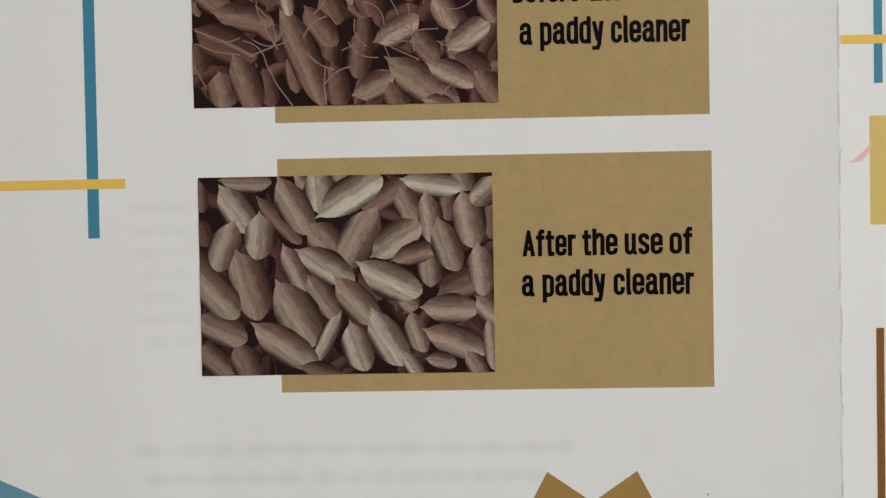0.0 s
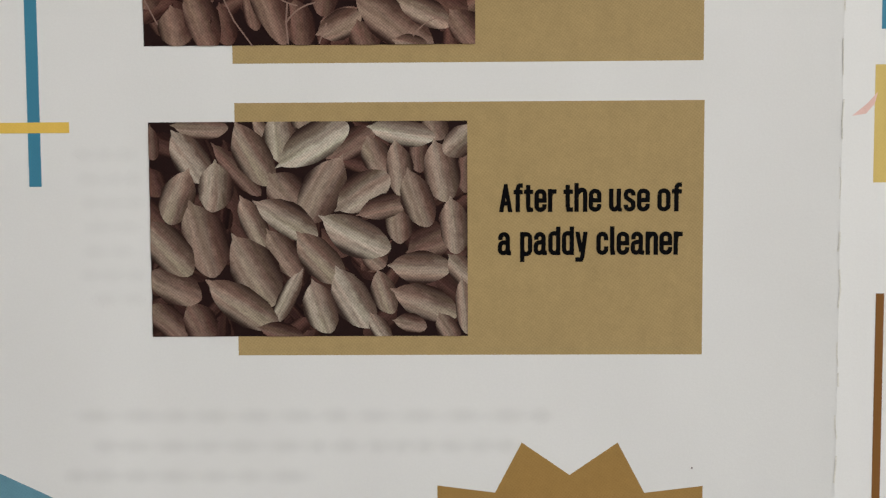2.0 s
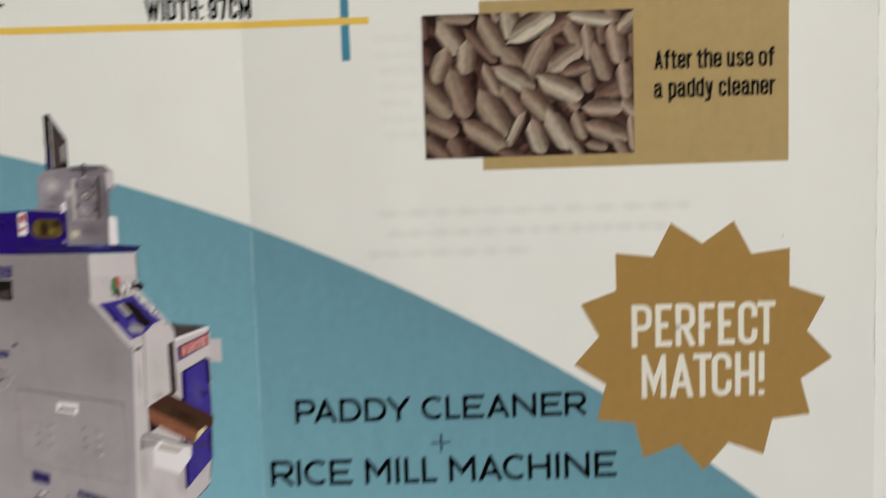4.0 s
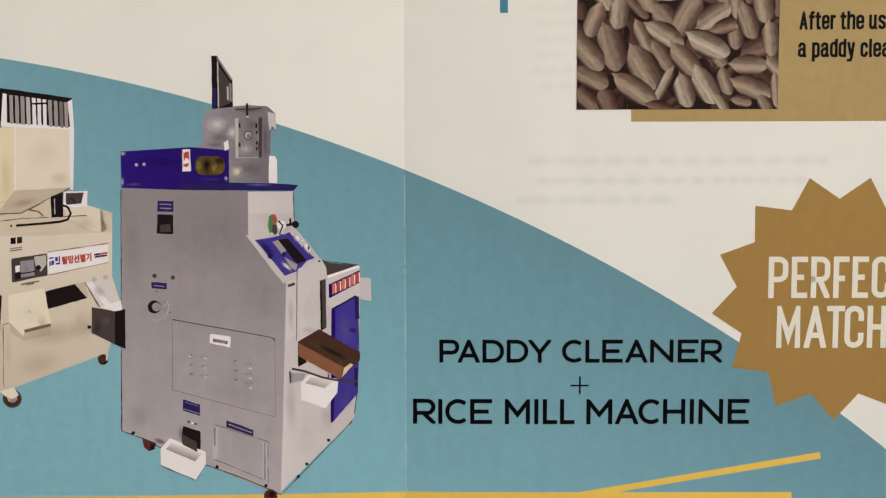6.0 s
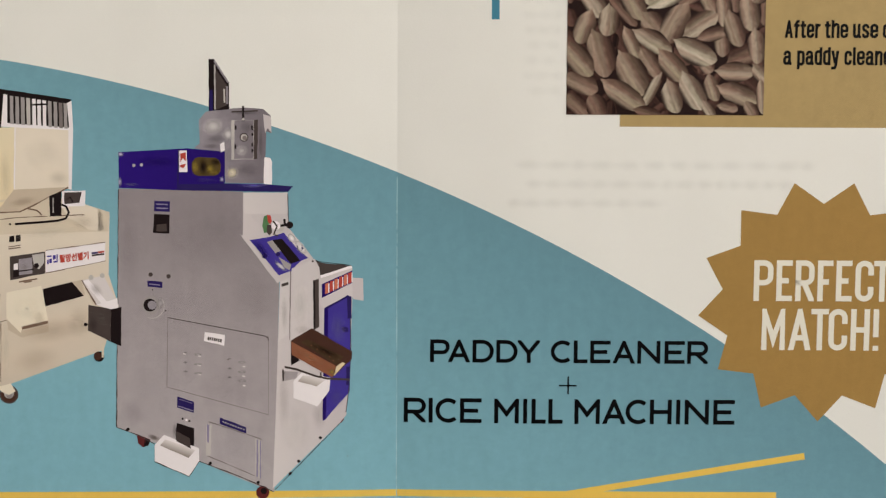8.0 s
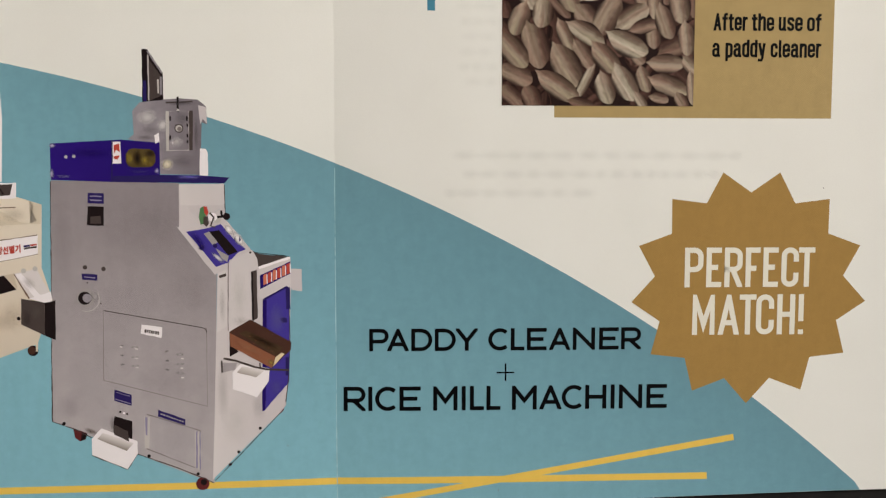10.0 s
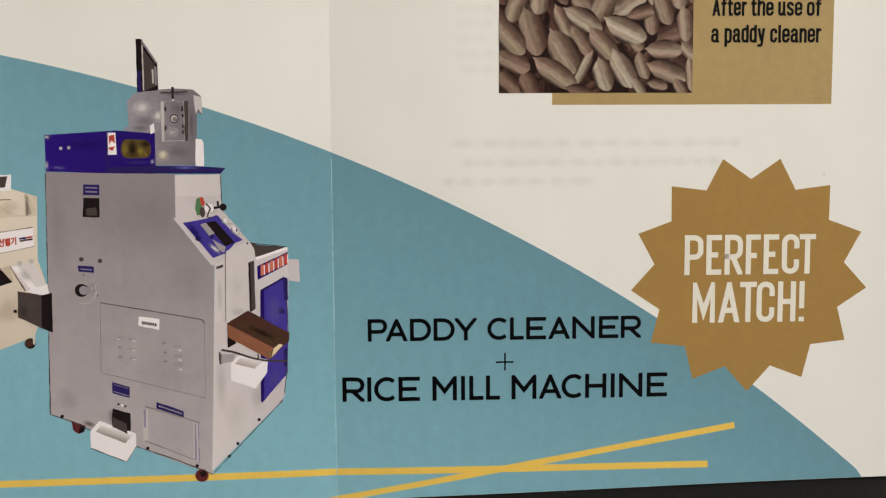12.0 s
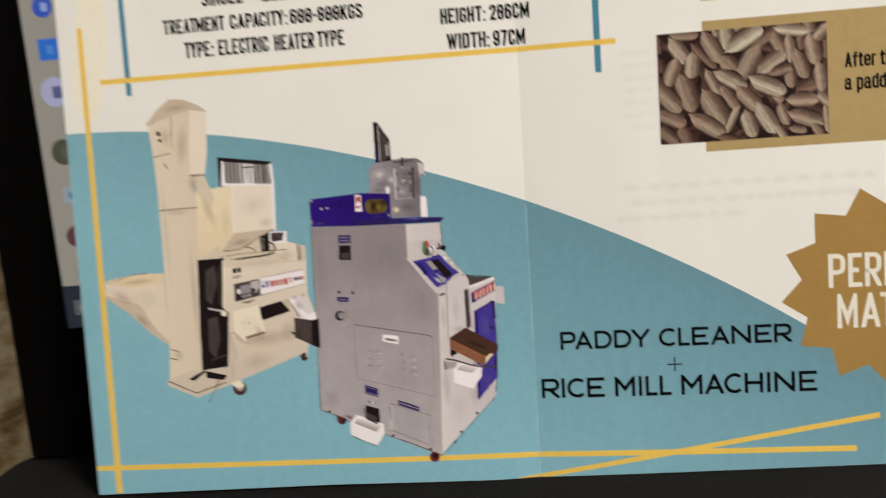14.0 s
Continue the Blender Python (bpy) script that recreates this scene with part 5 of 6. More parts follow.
ink("flap_edge", stroke([(-30.33, 78.47), (-30.32, 71.12)], 0.22), STEEL_LIGHT, mill, 5)
ink("flap_edge", stroke([(-28.78, 74.49), (-28.75, 72.24)], 0.3), STEEL_LIGHT, mill, 5)
ink("flap_edge", stroke([(-30.39, 79.11), (-28.12, 75.55)], 0.3), STEEL, mill, 5)
ink("flap_edge", stroke([(-28.32, 74.97), (-28.30, 72.02)], 0.3), STEEL, mill, 5)
ink("blue_box", [(-46.45, 63.95), (-34.91, 64.64), (-28.76, 64.12), (-28.81, 58.85), (-22.50, 58.77), (-17.45, 58.41), (-18.30, 57.47), (-36.48, 57.64), (-46.49, 58.00)], VIOLET, mill, 3)
ink("blue_shelf", [(-36.45, 58.65), (-28.81, 58.85), (-25.71, 58.58), (-17.45, 58.41), (-18.30, 57.47), (-36.48, 57.64)], VIOLET_DARK, mill, 4)
ink("blue_seam", stroke([(-36.44, 64.55), (-36.66, 57.64)], 0.3), VIOLET_DARK, mill, 4)
ink("screw", round_dot(-43.93, 61.77, 0.27), STEEL_LIGHT, mill, 4)
ink("screw", round_dot(-42.66, 61.86, 0.27), STEEL_LIGHT, mill, 4)
ink("sticker", [(-36.45, 64.27), (-35.10, 64.28), (-35.03, 60.69), (-36.57, 60.68)], PAPER_INK, mill, 4)
ink("sticker_mark", [(-36.20, 63.72), (-35.29, 64.00), (-35.24, 62.53), (-35.77, 62.99), (-36.15, 62.34)], RED_INK, mill, 5)
ink("sticker_mark", [(-36.26, 61.88), (-35.26, 62.07), (-35.64, 61.33), (-36.18, 61.51)], RED_INK, mill, 5)
ink("body_outline", stroke([(-46.55, 57.72), (-47.14, 33.17), (-47.53, 17.70)], 0.12), GREY_DARK, mill, 4)
ink("label", [(-40.61, 55.88), (-37.99, 55.79), (-38.05, 54.03), (-40.67, 54.12)], VIOLET_DARK, mill, 4)
ink("label_bar", stroke([(-40.27, 55.32), (-38.37, 55.23)], 0.2), VIOLET_GREY, mill, 5)
ink("label_bar", stroke([(-40.29, 54.68), (-38.39, 54.58)], 0.2), VIOLET_GREY, mill, 5)
ink("socket", [(-40.69, 53.66), (-38.06, 53.56), (-38.16, 50.40), (-40.89, 50.50)], DARK_INK, mill, 4)
ink("socket_face", [(-40.29, 51.89), (-38.65, 52.08), (-38.52, 50.77), (-40.33, 50.78)], GREY_DARK, mill, 5)
ink("bolt", round_dot(-41.40, 43.49, 0.37), GREY_DARK, mill, 4)
ink("bolt", round_dot(-38.40, 43.20, 0.37), GREY_DARK, mill, 4)
ink("label", [(-41.98, 42.47), (-39.43, 42.26), (-39.46, 41.23), (-41.92, 41.43)], VIOLET_DARK, mill, 4)
ink("label_bar", stroke([(-41.63, 41.90), (-39.81, 41.70)], 0.18), VIOLET_GREY, mill, 5)
ink("port_ring", round_dot(-41.39, 38.32, 1.56), STEEL_SOFT, mill, 4)
ink("port", round_dot(-41.57, 38.32, 1.10), DARK_INK, mill, 5)
ink("port_tube", round_dot(-41.21, 38.32, 0.74), STEEL, mill, 6)
ink("hatch_line", stroke([(-38.62, 36.22), (-30.0, 34.6), (-22.4, 33.15), (-21.85, 32.85), (-21.7, 32.3)], 0.15), GREY_DARK, mill, 5)
ink("hatch_line", stroke([(-38.91, 24.39), (-38.62, 36.22), (-21.70, 32.99), (-21.81, 19.66), (-38.91, 24.39)], 0.12), GREY_MID, mill, 4)
ink("plate", [(-32.44, 33.78), (-29.03, 33.27), (-29.17, 31.45), (-32.58, 32.26)], PAPER_INK, mill, 4)
for i in range(7):
    u, v = -31.95 + 0.35 * i, 33.0 - 0.062 * i
    ink("plate_bar", [(u, v), (u + 0.28, v - 0.05), (u + 0.25, v - 0.62 + 0.15 * (i % 3 == 1)), (u - 0.02, v - 0.56)], GREY_DARK, mill, 5)
ink("louvre", stroke([(-36.05, 30.10), (-35.69, 30.00)], 0.22), STEEL_PALE, mill, 5)
ink("louvre", stroke([(-33.66, 29.79), (-33.11, 29.59)], 0.22), STEEL_PALE, mill, 5)
ink("louvre", stroke([(-33.71, 28.16), (-33.16, 28.06)], 0.22), STEEL_PALE, mill, 5)
ink("louvre", stroke([(-33.66, 26.62), (-33.11, 26.52)], 0.22), STEEL_PALE, mill, 5)
ink("louvre", stroke([(-28.68, 29.15), (-28.40, 29.05)], 0.18), GREY_MID, mill, 5)
ink("louvre", stroke([(-26.11, 27.96), (-25.64, 27.86)], 0.22), STEEL_PALE, mill, 5)
ink("louvre", stroke([(-26.15, 26.32), (-25.68, 26.22)], 0.22), STEEL_PALE, mill, 5)
ink("louvre", stroke([(-26.09, 24.68), (-25.63, 24.58)], 0.22), STEEL_PALE, mill, 5)
ink("foot", round_dot(-45.71, 16.99, 0.27), DARK_INK, mill, 4)
ink("foot", round_dot(-16.70, 11.62, 0.28), DARK_INK, mill, 4)
ink("foot", round_dot(-13.02, 15.66, 0.28), DARK_INK, mill, 4)
ink("window", [(-33.75, 63.05), (-33.2, 63.2), (-30.4, 63.1), (-29.75, 62.75), (-29.45, 62.0), (-29.5, 60.95), (-29.9, 60.3), (-30.6, 60.1), (-33.2, 60.05), (-33.9, 60.3), (-34.3, 61.0), (-34.3, 62.2)], OLIVE, mill, 6)
ink("cab_side", [(-25.77, 57.31), (-18.37, 57.40), (-18.19, 51.36), (-18.85, 50.43), (-24.82, 49.38), (-25.87, 49.88)], STEEL_PALE, mill, 3)
ink("console_back", [(-26.32, 50.25), (-24.82, 49.78), (-18.93, 51.15), (-18.19, 51.36), (-14.33, 46.57), (-13.93, 46.01), (-17.83, 43.64), (-20.17, 42.08)], STEEL_PALE, mill, 3)
ink("cab_top", [(-25.71, 57.24), (-18.43, 57.31), (-18.35, 53.78), (-25.60, 53.78)], STEEL_CAB, mill, 4)
ink("cab_edge", stroke([(-18.34, 57.19), (-18.21, 51.76)], 0.14), GREY_DARK, mill, 5)
ink("console", [(-24.82, 49.38), (-21.01, 50.00), (-18.94, 50.68), (-14.76, 46.44), (-16.25, 45.88), (-17.76, 44.20), (-19.94, 43.40)], VIOLET_BRIGHT, mill, 4)
ink("console_side", [(-19.30, 50.99), (-18.19, 51.36), (-14.33, 46.57), (-14.83, 46.26), (-16.86, 48.03)], STEEL_PALE, mill, 5)
ink("console_window", [(-20.99, 49.38), (-19.32, 49.62), (-16.32, 45.95), (-17.88, 45.39)], DARK_INK, mill, 6)
ink("console_slot", [(-21.86, 49.06), (-20.93, 49.38), (-19.55, 47.57), (-20.40, 47.08)], STEEL_SOFT, mill, 6)
ink("console_slot", [(-19.96, 46.58), (-17.81, 45.27), (-18.07, 44.27), (-19.00, 44.83)], STEEL_SOFT, mill, 6)
ink("console_edge", stroke([(-25.01, 49.44), (-20.00, 43.33)], 0.3), STEEL_PALE, mill, 6)
ink("knob", round_dot(-22.29, 46.70, 0.47), VIOLET_DARK, mill, 7)
ink("knob", round_dot(-20.02, 47.01, 0.37), VIOLET_DARK, mill, 7)
ink("knob", round_dot(-16.30, 48.13, 0.56), VIOLET_DARK, mill, 7)
ink("dial", [(-22.37, 53.32), (-21.81, 53.63), (-21.45, 52.23), (-21.72, 50.69), (-22.33, 50.53), (-22.63, 51.77)], GREEN_INK, mill, 5)
ink("dial", [(-21.81, 53.63), (-21.25, 53.53), (-21.01, 52.55), (-21.33, 51.99), (-21.70, 52.55)], RED_INK, mill, 6)
ink("dial_face", round_dot(-20.34, 51.80, 0.74), PAPER_INK, mill, 6)
ink("dial_face", round_dot(-19.61, 51.46, 0.65), STEEL_LIGHT, mill, 6)
ink("dial_dark", [(-21.83, 51.86), (-21.15, 51.99), (-20.98, 50.69), (-21.41, 50.13), (-21.90, 50.69)], GREY_DARK, mill, 7)
ink("lever", stroke([(-20.83, 52.55), (-20.16, 51.77), (-20.70, 50.31), (-19.99, 50.13)], 0.3), GREY_DARK, mill, 7)
ink("lever", stroke([(-19.60, 51.80), (-18.21, 51.99)], 0.4), DARK_INK, mill, 7)
ink("lever", stroke([(-18.91, 52.92), (-18.86, 52.08)], 0.35), DARK_INK, mill, 7)
ink("lever_knob", round_dot(-18.05, 51.92, 0.60), DARK_INK, mill, 8)
ink("body_side", [(-19.72, 42.6), (-18.45, 43.89), (-16.75, 45.88), (-13.92, 46.25), (-13.00, 44.75), (-7.57, 44.99), (-7.47, 41.61), (-7.90, 30.27), (-8.59, 19.61), (-9.60, 18.34), (-21.13, 6.9), (-20.61, 18.43), (-20.26, 28.2)], STEEL_PALE, mill, 3)
ink("cheek", [(-17.75, 44.57), (-13.96, 46.20), (-13.10, 44.75), (-13.02, 43.13), (-14.11, 42.57), (-14.35, 32.83), (-18.01, 31.58)], STEEL_CAB, mill, 4)
ink("cheek_front", [(-19.64, 42.39), (-18.08, 43.08), (-18.24, 33.47), (-20.00, 32.22)], STEEL_CAB, mill, 4)
ink("cheek_edge", stroke([(-17.92, 44.14), (-18.12, 32.52)], 0.14), GREY_MID, mill, 5)
ink("strip", [(-19.49, 41.95), (-18.31, 42.33), (-18.31, 41.86), (-19.46, 41.48)], GREY_DARK, mill, 5)
ink("bolt", round_dot(-14.21, 45.82, 0.19), GREY_DARK, mill, 5)
ink("feed_tray", [(-13.78, 46.13), (-12.90, 45.63), (-8.07, 45.06), (-12.92, 43.13), (-13.10, 44.75)], GREY_DARK, mill, 4)
ink("tray_lip", stroke([(-12.92, 43.20), (-7.64, 44.93)], 0.45), PAPER_INK, mill, 5)
ink("tray_lip", stroke([(-13.46, 45.82), (-7.73, 45.12)], 0.15), DARK_INK, mill, 6)
ink("sign_panel", [(-13.02, 42.88), (-7.64, 44.87), (-7.48, 39.73), (-8.16, 40.04), (-12.28, 37.86), (-13.05, 38.49)], STEEL_CAB, mill, 4)
ink("sign", [(-12.69, 41.94), (-7.57, 44.31), (-7.56, 42.24), (-12.67, 39.62)], VIOLET, mill, 5)
ink("sign_bar", [(-12.13, 42.00), (-11.57, 42.25), (-11.58, 40.49), (-12.14, 40.24)], ORANGE_INK, mill, 6)
ink("sign_mark", stroke([(-11.51, 42.07), (-11.52, 40.49)], 0.16), PAPER_INK, mill, 7)
ink("sign_bar", [(-11.35, 42.37), (-10.78, 42.61), (-10.80, 40.86), (-11.36, 40.61)], RED_INK, mill, 6)
ink("sign_mark", stroke([(-10.73, 42.42), (-10.74, 40.86)], 0.16), PAPER_INK, mill, 7)
ink("sign_bar", [(-10.57, 42.73), (-10.01, 42.97), (-10.02, 41.22), (-10.58, 40.97)], ORANGE_INK, mill, 6)
ink("sign_mark", stroke([(-9.94, 42.78), (-9.95, 41.22)], 0.16), PAPER_INK, mill, 7)
ink("sign_bar", [(-9.79, 43.08), (-9.23, 43.34), (-9.24, 41.58), (-9.80, 41.34)], RED_INK, mill, 6)
ink("sign_mark", stroke([(-9.17, 43.15), (-9.18, 41.58)], 0.16), PAPER_INK, mill, 7)
ink("sign_bar", [(-9.01, 43.45), (-8.45, 43.70), (-8.46, 41.94), (-9.02, 41.69)], ORANGE_INK, mill, 6)
ink("sign_mark", stroke([(-8.39, 43.51), (-8.40, 41.94)], 0.16), PAPER_INK, mill, 7)
ink("sign_bar", [(-8.23, 43.81), (-7.67, 44.06), (-7.68, 42.31), (-8.24, 42.06)], RED_INK, mill, 6)
ink("sign_mark", stroke([(-7.61, 43.87), (-7.61, 42.31)], 0.16), PAPER_INK, mill, 7)
ink("side_tab", [(-7.65, 43.05), (-5.72, 42.95), (-5.67, 39.15), (-7.44, 39.42)], STEEL_PALE, mill, 2)
ink("column", [(-14.18, 42.57), (-13.18, 42.88), (-13.15, 34.72), (-14.06, 34.09)], GREY_DARK, mill, 5)
ink("column_slit", stroke([(-13.99, 42.41), (-13.93, 34.40)], 0.3), DARK_INK, mill, 6)
ink("door", [(-12.28, 37.74), (-8.09, 40.04), (-7.89, 33.42), (-8.00, 23.60), (-12.30, 18.66), (-12.61, 18.66)], VIOLET_BRIGHT, mill, 5)
ink("door_shade", [(-12.28, 37.74), (-11.66, 38.05), (-11.73, 27.12), (-12.11, 18.85), (-12.61, 18.66)], VIOLET, mill, 6)
ink("door_edge", stroke([(-12.22, 37.74), (-8.16, 39.98)], 0.35), VIOLET_DARK, mill, 7)
ink("door_hinge", stroke([(-8.07, 39.89), (-8.02, 36.11)], 0.7), VIOLET_DARK, mill, 7)
ink("door_hinge", stroke([(-8.29, 27.89), (-8.31, 24.72)], 0.6), VIOLET_DARK, mill, 7)
ink("door_latch", [(-9.50, 34.45), (-9.03, 34.76), (-8.31, 34.56), (-8.26, 33.87), (-9.04, 33.81)], VIOLET_DARK, mill, 7)
ink("side_outline", stroke([(-7.92, 37.21), (-7.80, 31.53), (-8.06, 25.19), (-8.32, 22.64), (-8.65, 20.09)], 0.15), GREY_DARK, mill, 5)
ink("chute_shadow", [(-17.94, 32.37), (-17.91, 28.11), (-16.41, 28.98), (-17.65, 30.32)], DARK_INK, mill, 6)
ink("chute", [(-17.94, 32.37), (-14.43, 34.47), (-7.58, 30.52), (-7.66, 29.15), (-10.96, 26.03), (-17.80, 29.94)], COPPER_DARK, mill, 7)
ink("chute_front", [(-17.87, 32.21), (-10.29, 28.00), (-10.96, 26.03), (-17.80, 29.94)], COPPER, mill, 8)
ink("chute_floor", [(-16.38, 32.08), (-15.13, 32.58), (-8.97, 29.58), (-10.23, 28.19)], OLIVE_DARK, mill, 8)
ink("chute_grain", round_dot(-14.51, 31.56, 0.10), COPPER, mill, 9)
ink("chute_grain", round_dot(-13.52, 30.87, 0.10), COPPER, mill, 9)
ink("chute_grain", round_dot(-12.34, 30.41, 0.10), COPPER, mill, 9)
ink("chute_grain", round_dot(-11.41, 29.59, 0.11), COPPER, mill, 9)
ink("chute_grain", round_dot(-13.90, 30.30, 0.10), COPPER, mill, 9)
ink("chute_grain", round_dot(-10.78, 28.95, 0.10), COPPER, mill, 9)
ink("chute_end", [(-10.29, 27.93), (-9.23, 28.69), (-8.72, 28.44), (-10.74, 26.29)], CREAM_YELLOW, mill, 9)
ink("tray", [(-17.54, 25.40), (-16.12, 26.89), (-11.27, 26.01), (-11.45, 23.79), (-13.51, 21.03), (-17.56, 22.51)], PAPER_INK, mill, 7)
ink("tray_front", [(-17.47, 25.31), (-13.49, 23.95), (-13.51, 21.09), (-17.54, 22.51)], PAPER_INK, mill, 9)
ink("rail", stroke([(-18.98, 27.85), (-17.05, 27.47), (-13.94, 26.34), (-11.74, 25.85), (-7.99, 25.67)], 0.35), GREY_DARK, mill, 12)
ink("rail", stroke([(-19.30, 27.47), (-19.25, 25.41)], 0.25), GREY_DARK, mill, 12)
ink("rail", stroke([(-12.93, 26.97), (-12.87, 26.18)], 0.25), GREY_DARK, mill, 12)
ink("bracket", [(-19.24, 27.16), (-16.74, 26.99), (-17.06, 25.88), (-19.10, 25.41)], STEEL_WARM, mill, 5)
ink("label", [(-37.17, 22.77), (-34.37, 21.88), (-34.41, 19.97), (-37.21, 20.87)], VIOLET_DARK, mill, 4)
ink("label_bar", stroke([(-37.08, 21.18), (-34.47, 20.29)], 0.12), VIOLET_GREY, mill, 5)
ink("label_bar", stroke([(-36.87, 22.32), (-34.63, 21.59)], 0.12), VIOLET_GREY, mill, 5)
ink("bolt", round_dot(-36.30, 18.95, 0.19), DARK_INK, mill, 5)
ink("bolt", round_dot(-35.68, 18.73, 0.2), PAPER_INK, mill, 5)
ink("bolt", round_dot(-35.18, 18.57, 0.19), GREY_DARK, mill, 5)
ink("spout", [(-37.25, 18.26), (-34.38, 17.35), (-34.43, 14.33), (-34.92, 13.68), (-37.50, 15.06), (-37.47, 16.88)], DARK_INK, mill, 5)
ink("spout_face", [(-37.37, 16.85), (-35.11, 15.57), (-34.95, 13.78), (-37.43, 15.06)], GREY_DARK, mill, 11)
ink("bin", [(-41.09, 14.44), (-39.48, 16.16), (-33.57, 13.84), (-33.60, 11.60), (-35.32, 8.97), (-41.14, 11.56)], PAPER_INK, mill, 7)
ink("bin_front", [(-41.09, 14.31), (-35.27, 11.60), (-35.32, 8.97), (-41.14, 11.56)], PAPER_INK, mill, 9)
BIN_INSIDE = printed("bin_inside_print", (146, 134, 128), (226, 218, 220), (0.37, 1), (-0.8, 0.9), 0.04, 0.05)
TRAY_INSIDE = printed("tray_inside_print", (164, 152, 146), (228, 220, 222), (0.3, 1), (20.2, 22.0), 0.04, 0.05)
ink("bin_inside", [(-40.2, 14.35), (-39.3, 15.4), (-34.2, 13.55), (-35.4, 12.2)], BIN_INSIDE, mill, 10)
ink("tray_inside", [(-16.8, 25.4), (-15.9, 26.4), (-12.1, 25.7), (-13.6, 24.5)], TRAY_INSIDE, mill, 10)
ink("bin_edge", stroke([(-41.14, 11.56), (-35.32, 8.97), (-33.60, 11.60)], 0.13), GREY_DARK, mill, 10)
ink("low_hatch", stroke([(-31.92, 18.44), (-23.07, 15.46), (-23.15, 8.66), (-32.11, 12.55)], 0.16), GREY_MID, mill, 4)
ink("hatch_bar", [(-32.34, 18.06), (-31.40, 17.92), (-31.70, 12.55), (-32.39, 12.62)], STEEL_LIGHT, mill, 5)
ink("hatch_bar", [(-32.25, 17.99), (-31.81, 17.92), (-31.92, 14.80), (-32.23, 14.92)], VIOLET_GREY, mill, 6)
ink("hatch_bar", [(-24.01, 15.53), (-22.94, 15.15), (-23.15, 8.60), (-24.09, 8.93)], STEEL_LIGHT, mill, 5)
ink("hatch_bar", stroke([(-23.69, 15.34), (-23.77, 8.92)], 0.3), VIOLET_GREY, mill, 6)
ink("hatch_bar", stroke([(-23.13, 15.15), (-23.24, 8.66)], 0.2), VIOLET_GREY, mill, 6)
ink("label", [(-30.03, 19.20), (-25.54, 17.49), (-25.56, 16.43), (-30.05, 18.05)], VIOLET_DARK, mill, 5)
ink("label_bar", stroke([(-29.61, 18.49), (-29.36, 18.39)], 0.22), STEEL_LIGHT, mill, 6)
ink("label_bar", stroke([(-29.17, 18.32), (-28.92, 18.23)], 0.22), STEEL_LIGHT, mill, 6)
ink("label_bar", stroke([(-28.73, 18.16), (-28.49, 18.06)], 0.22), STEEL_LIGHT, mill, 6)
ink("label_bar", stroke([(-28.30, 17.98), (-28.05, 17.89)], 0.22), STEEL_LIGHT, mill, 6)
ink("label_bar", stroke([(-27.86, 17.82), (-27.61, 17.72)], 0.22), STEEL_LIGHT, mill, 6)
ink("label_bar", stroke([(-27.42, 17.66), (-27.18, 17.56)], 0.22), STEEL_LIGHT, mill, 6)
ink("label_bar", stroke([(-26.99, 17.48), (-26.74, 17.39)], 0.22), STEEL_LIGHT, mill, 6)
ink("label_bar", stroke([(-26.55, 17.32), (-26.30, 17.22)], 0.22), STEEL_LIGHT, mill, 6)
ink("label_bar", stroke([(-26.11, 17.15), (-25.87, 17.06)], 0.22), STEEL_LIGHT, mill, 6)
ink("bolt", round_dot(-31.72, 11.27, 0.28), DARK_INK, mill, 6)
ink("bolt", round_dot(-23.59, 7.96, 0.28), DARK_INK, mill, 6)
ink("foot", round_dot(-45.57, 17.13, 0.28), DARK_INK, mill, 5)
ink("wheel", [(-44.13, 16.27), (-41.89, 15.40), (-42.12, 14.35), (-43.07, 13.99), (-43.91, 14.67)], RED_DARK, mill, 2)
ink("wheel_shade", [(-42.73, 15.62), (-41.82, 15.27), (-42.12, 14.35), (-42.98, 14.06)], DARK_INK, mill, 3)
ink("wheel", round_dot(-22.85, 6.22, 1.13), RED_DARK, mill, 4)
ink("wheel_shade", round_dot(-22.66, 6.48, 0.56), DARK_INK, mill, 5)
ink("wheel", [(-10.54, 18.52), (-8.90, 20.09), (-9.03, 18.66), (-9.60, 18.12)], RED_DARK, mill, 2)
ink("body_outline", stroke([(-47.28, 26.59), (-47.48, 17.45), (-43.81, 16.10), (-41.08, 14.56)], 0.16), GREY_DARK, mill, 5)
ink("body_outline", stroke([(-33.54, 11.60), (-27.60, 9.33), (-22.60, 7.18), (-21.03, 6.33)], 0.16), GREY_DARK, mill, 5)
ink("body_outline", stroke([(-20.74, 6.69), (-15.11, 12.53), (-9.60, 18.25)], 0.14), GREY_DARK, mill, 5)
ink("foot", round_dot(-18.16, 9.47, 0.28), DARK_INK, mill, 6)
ink("hub", round_dot(-65.49, 22.90, 0.57), STEEL_SOFT, cleaner, 7)

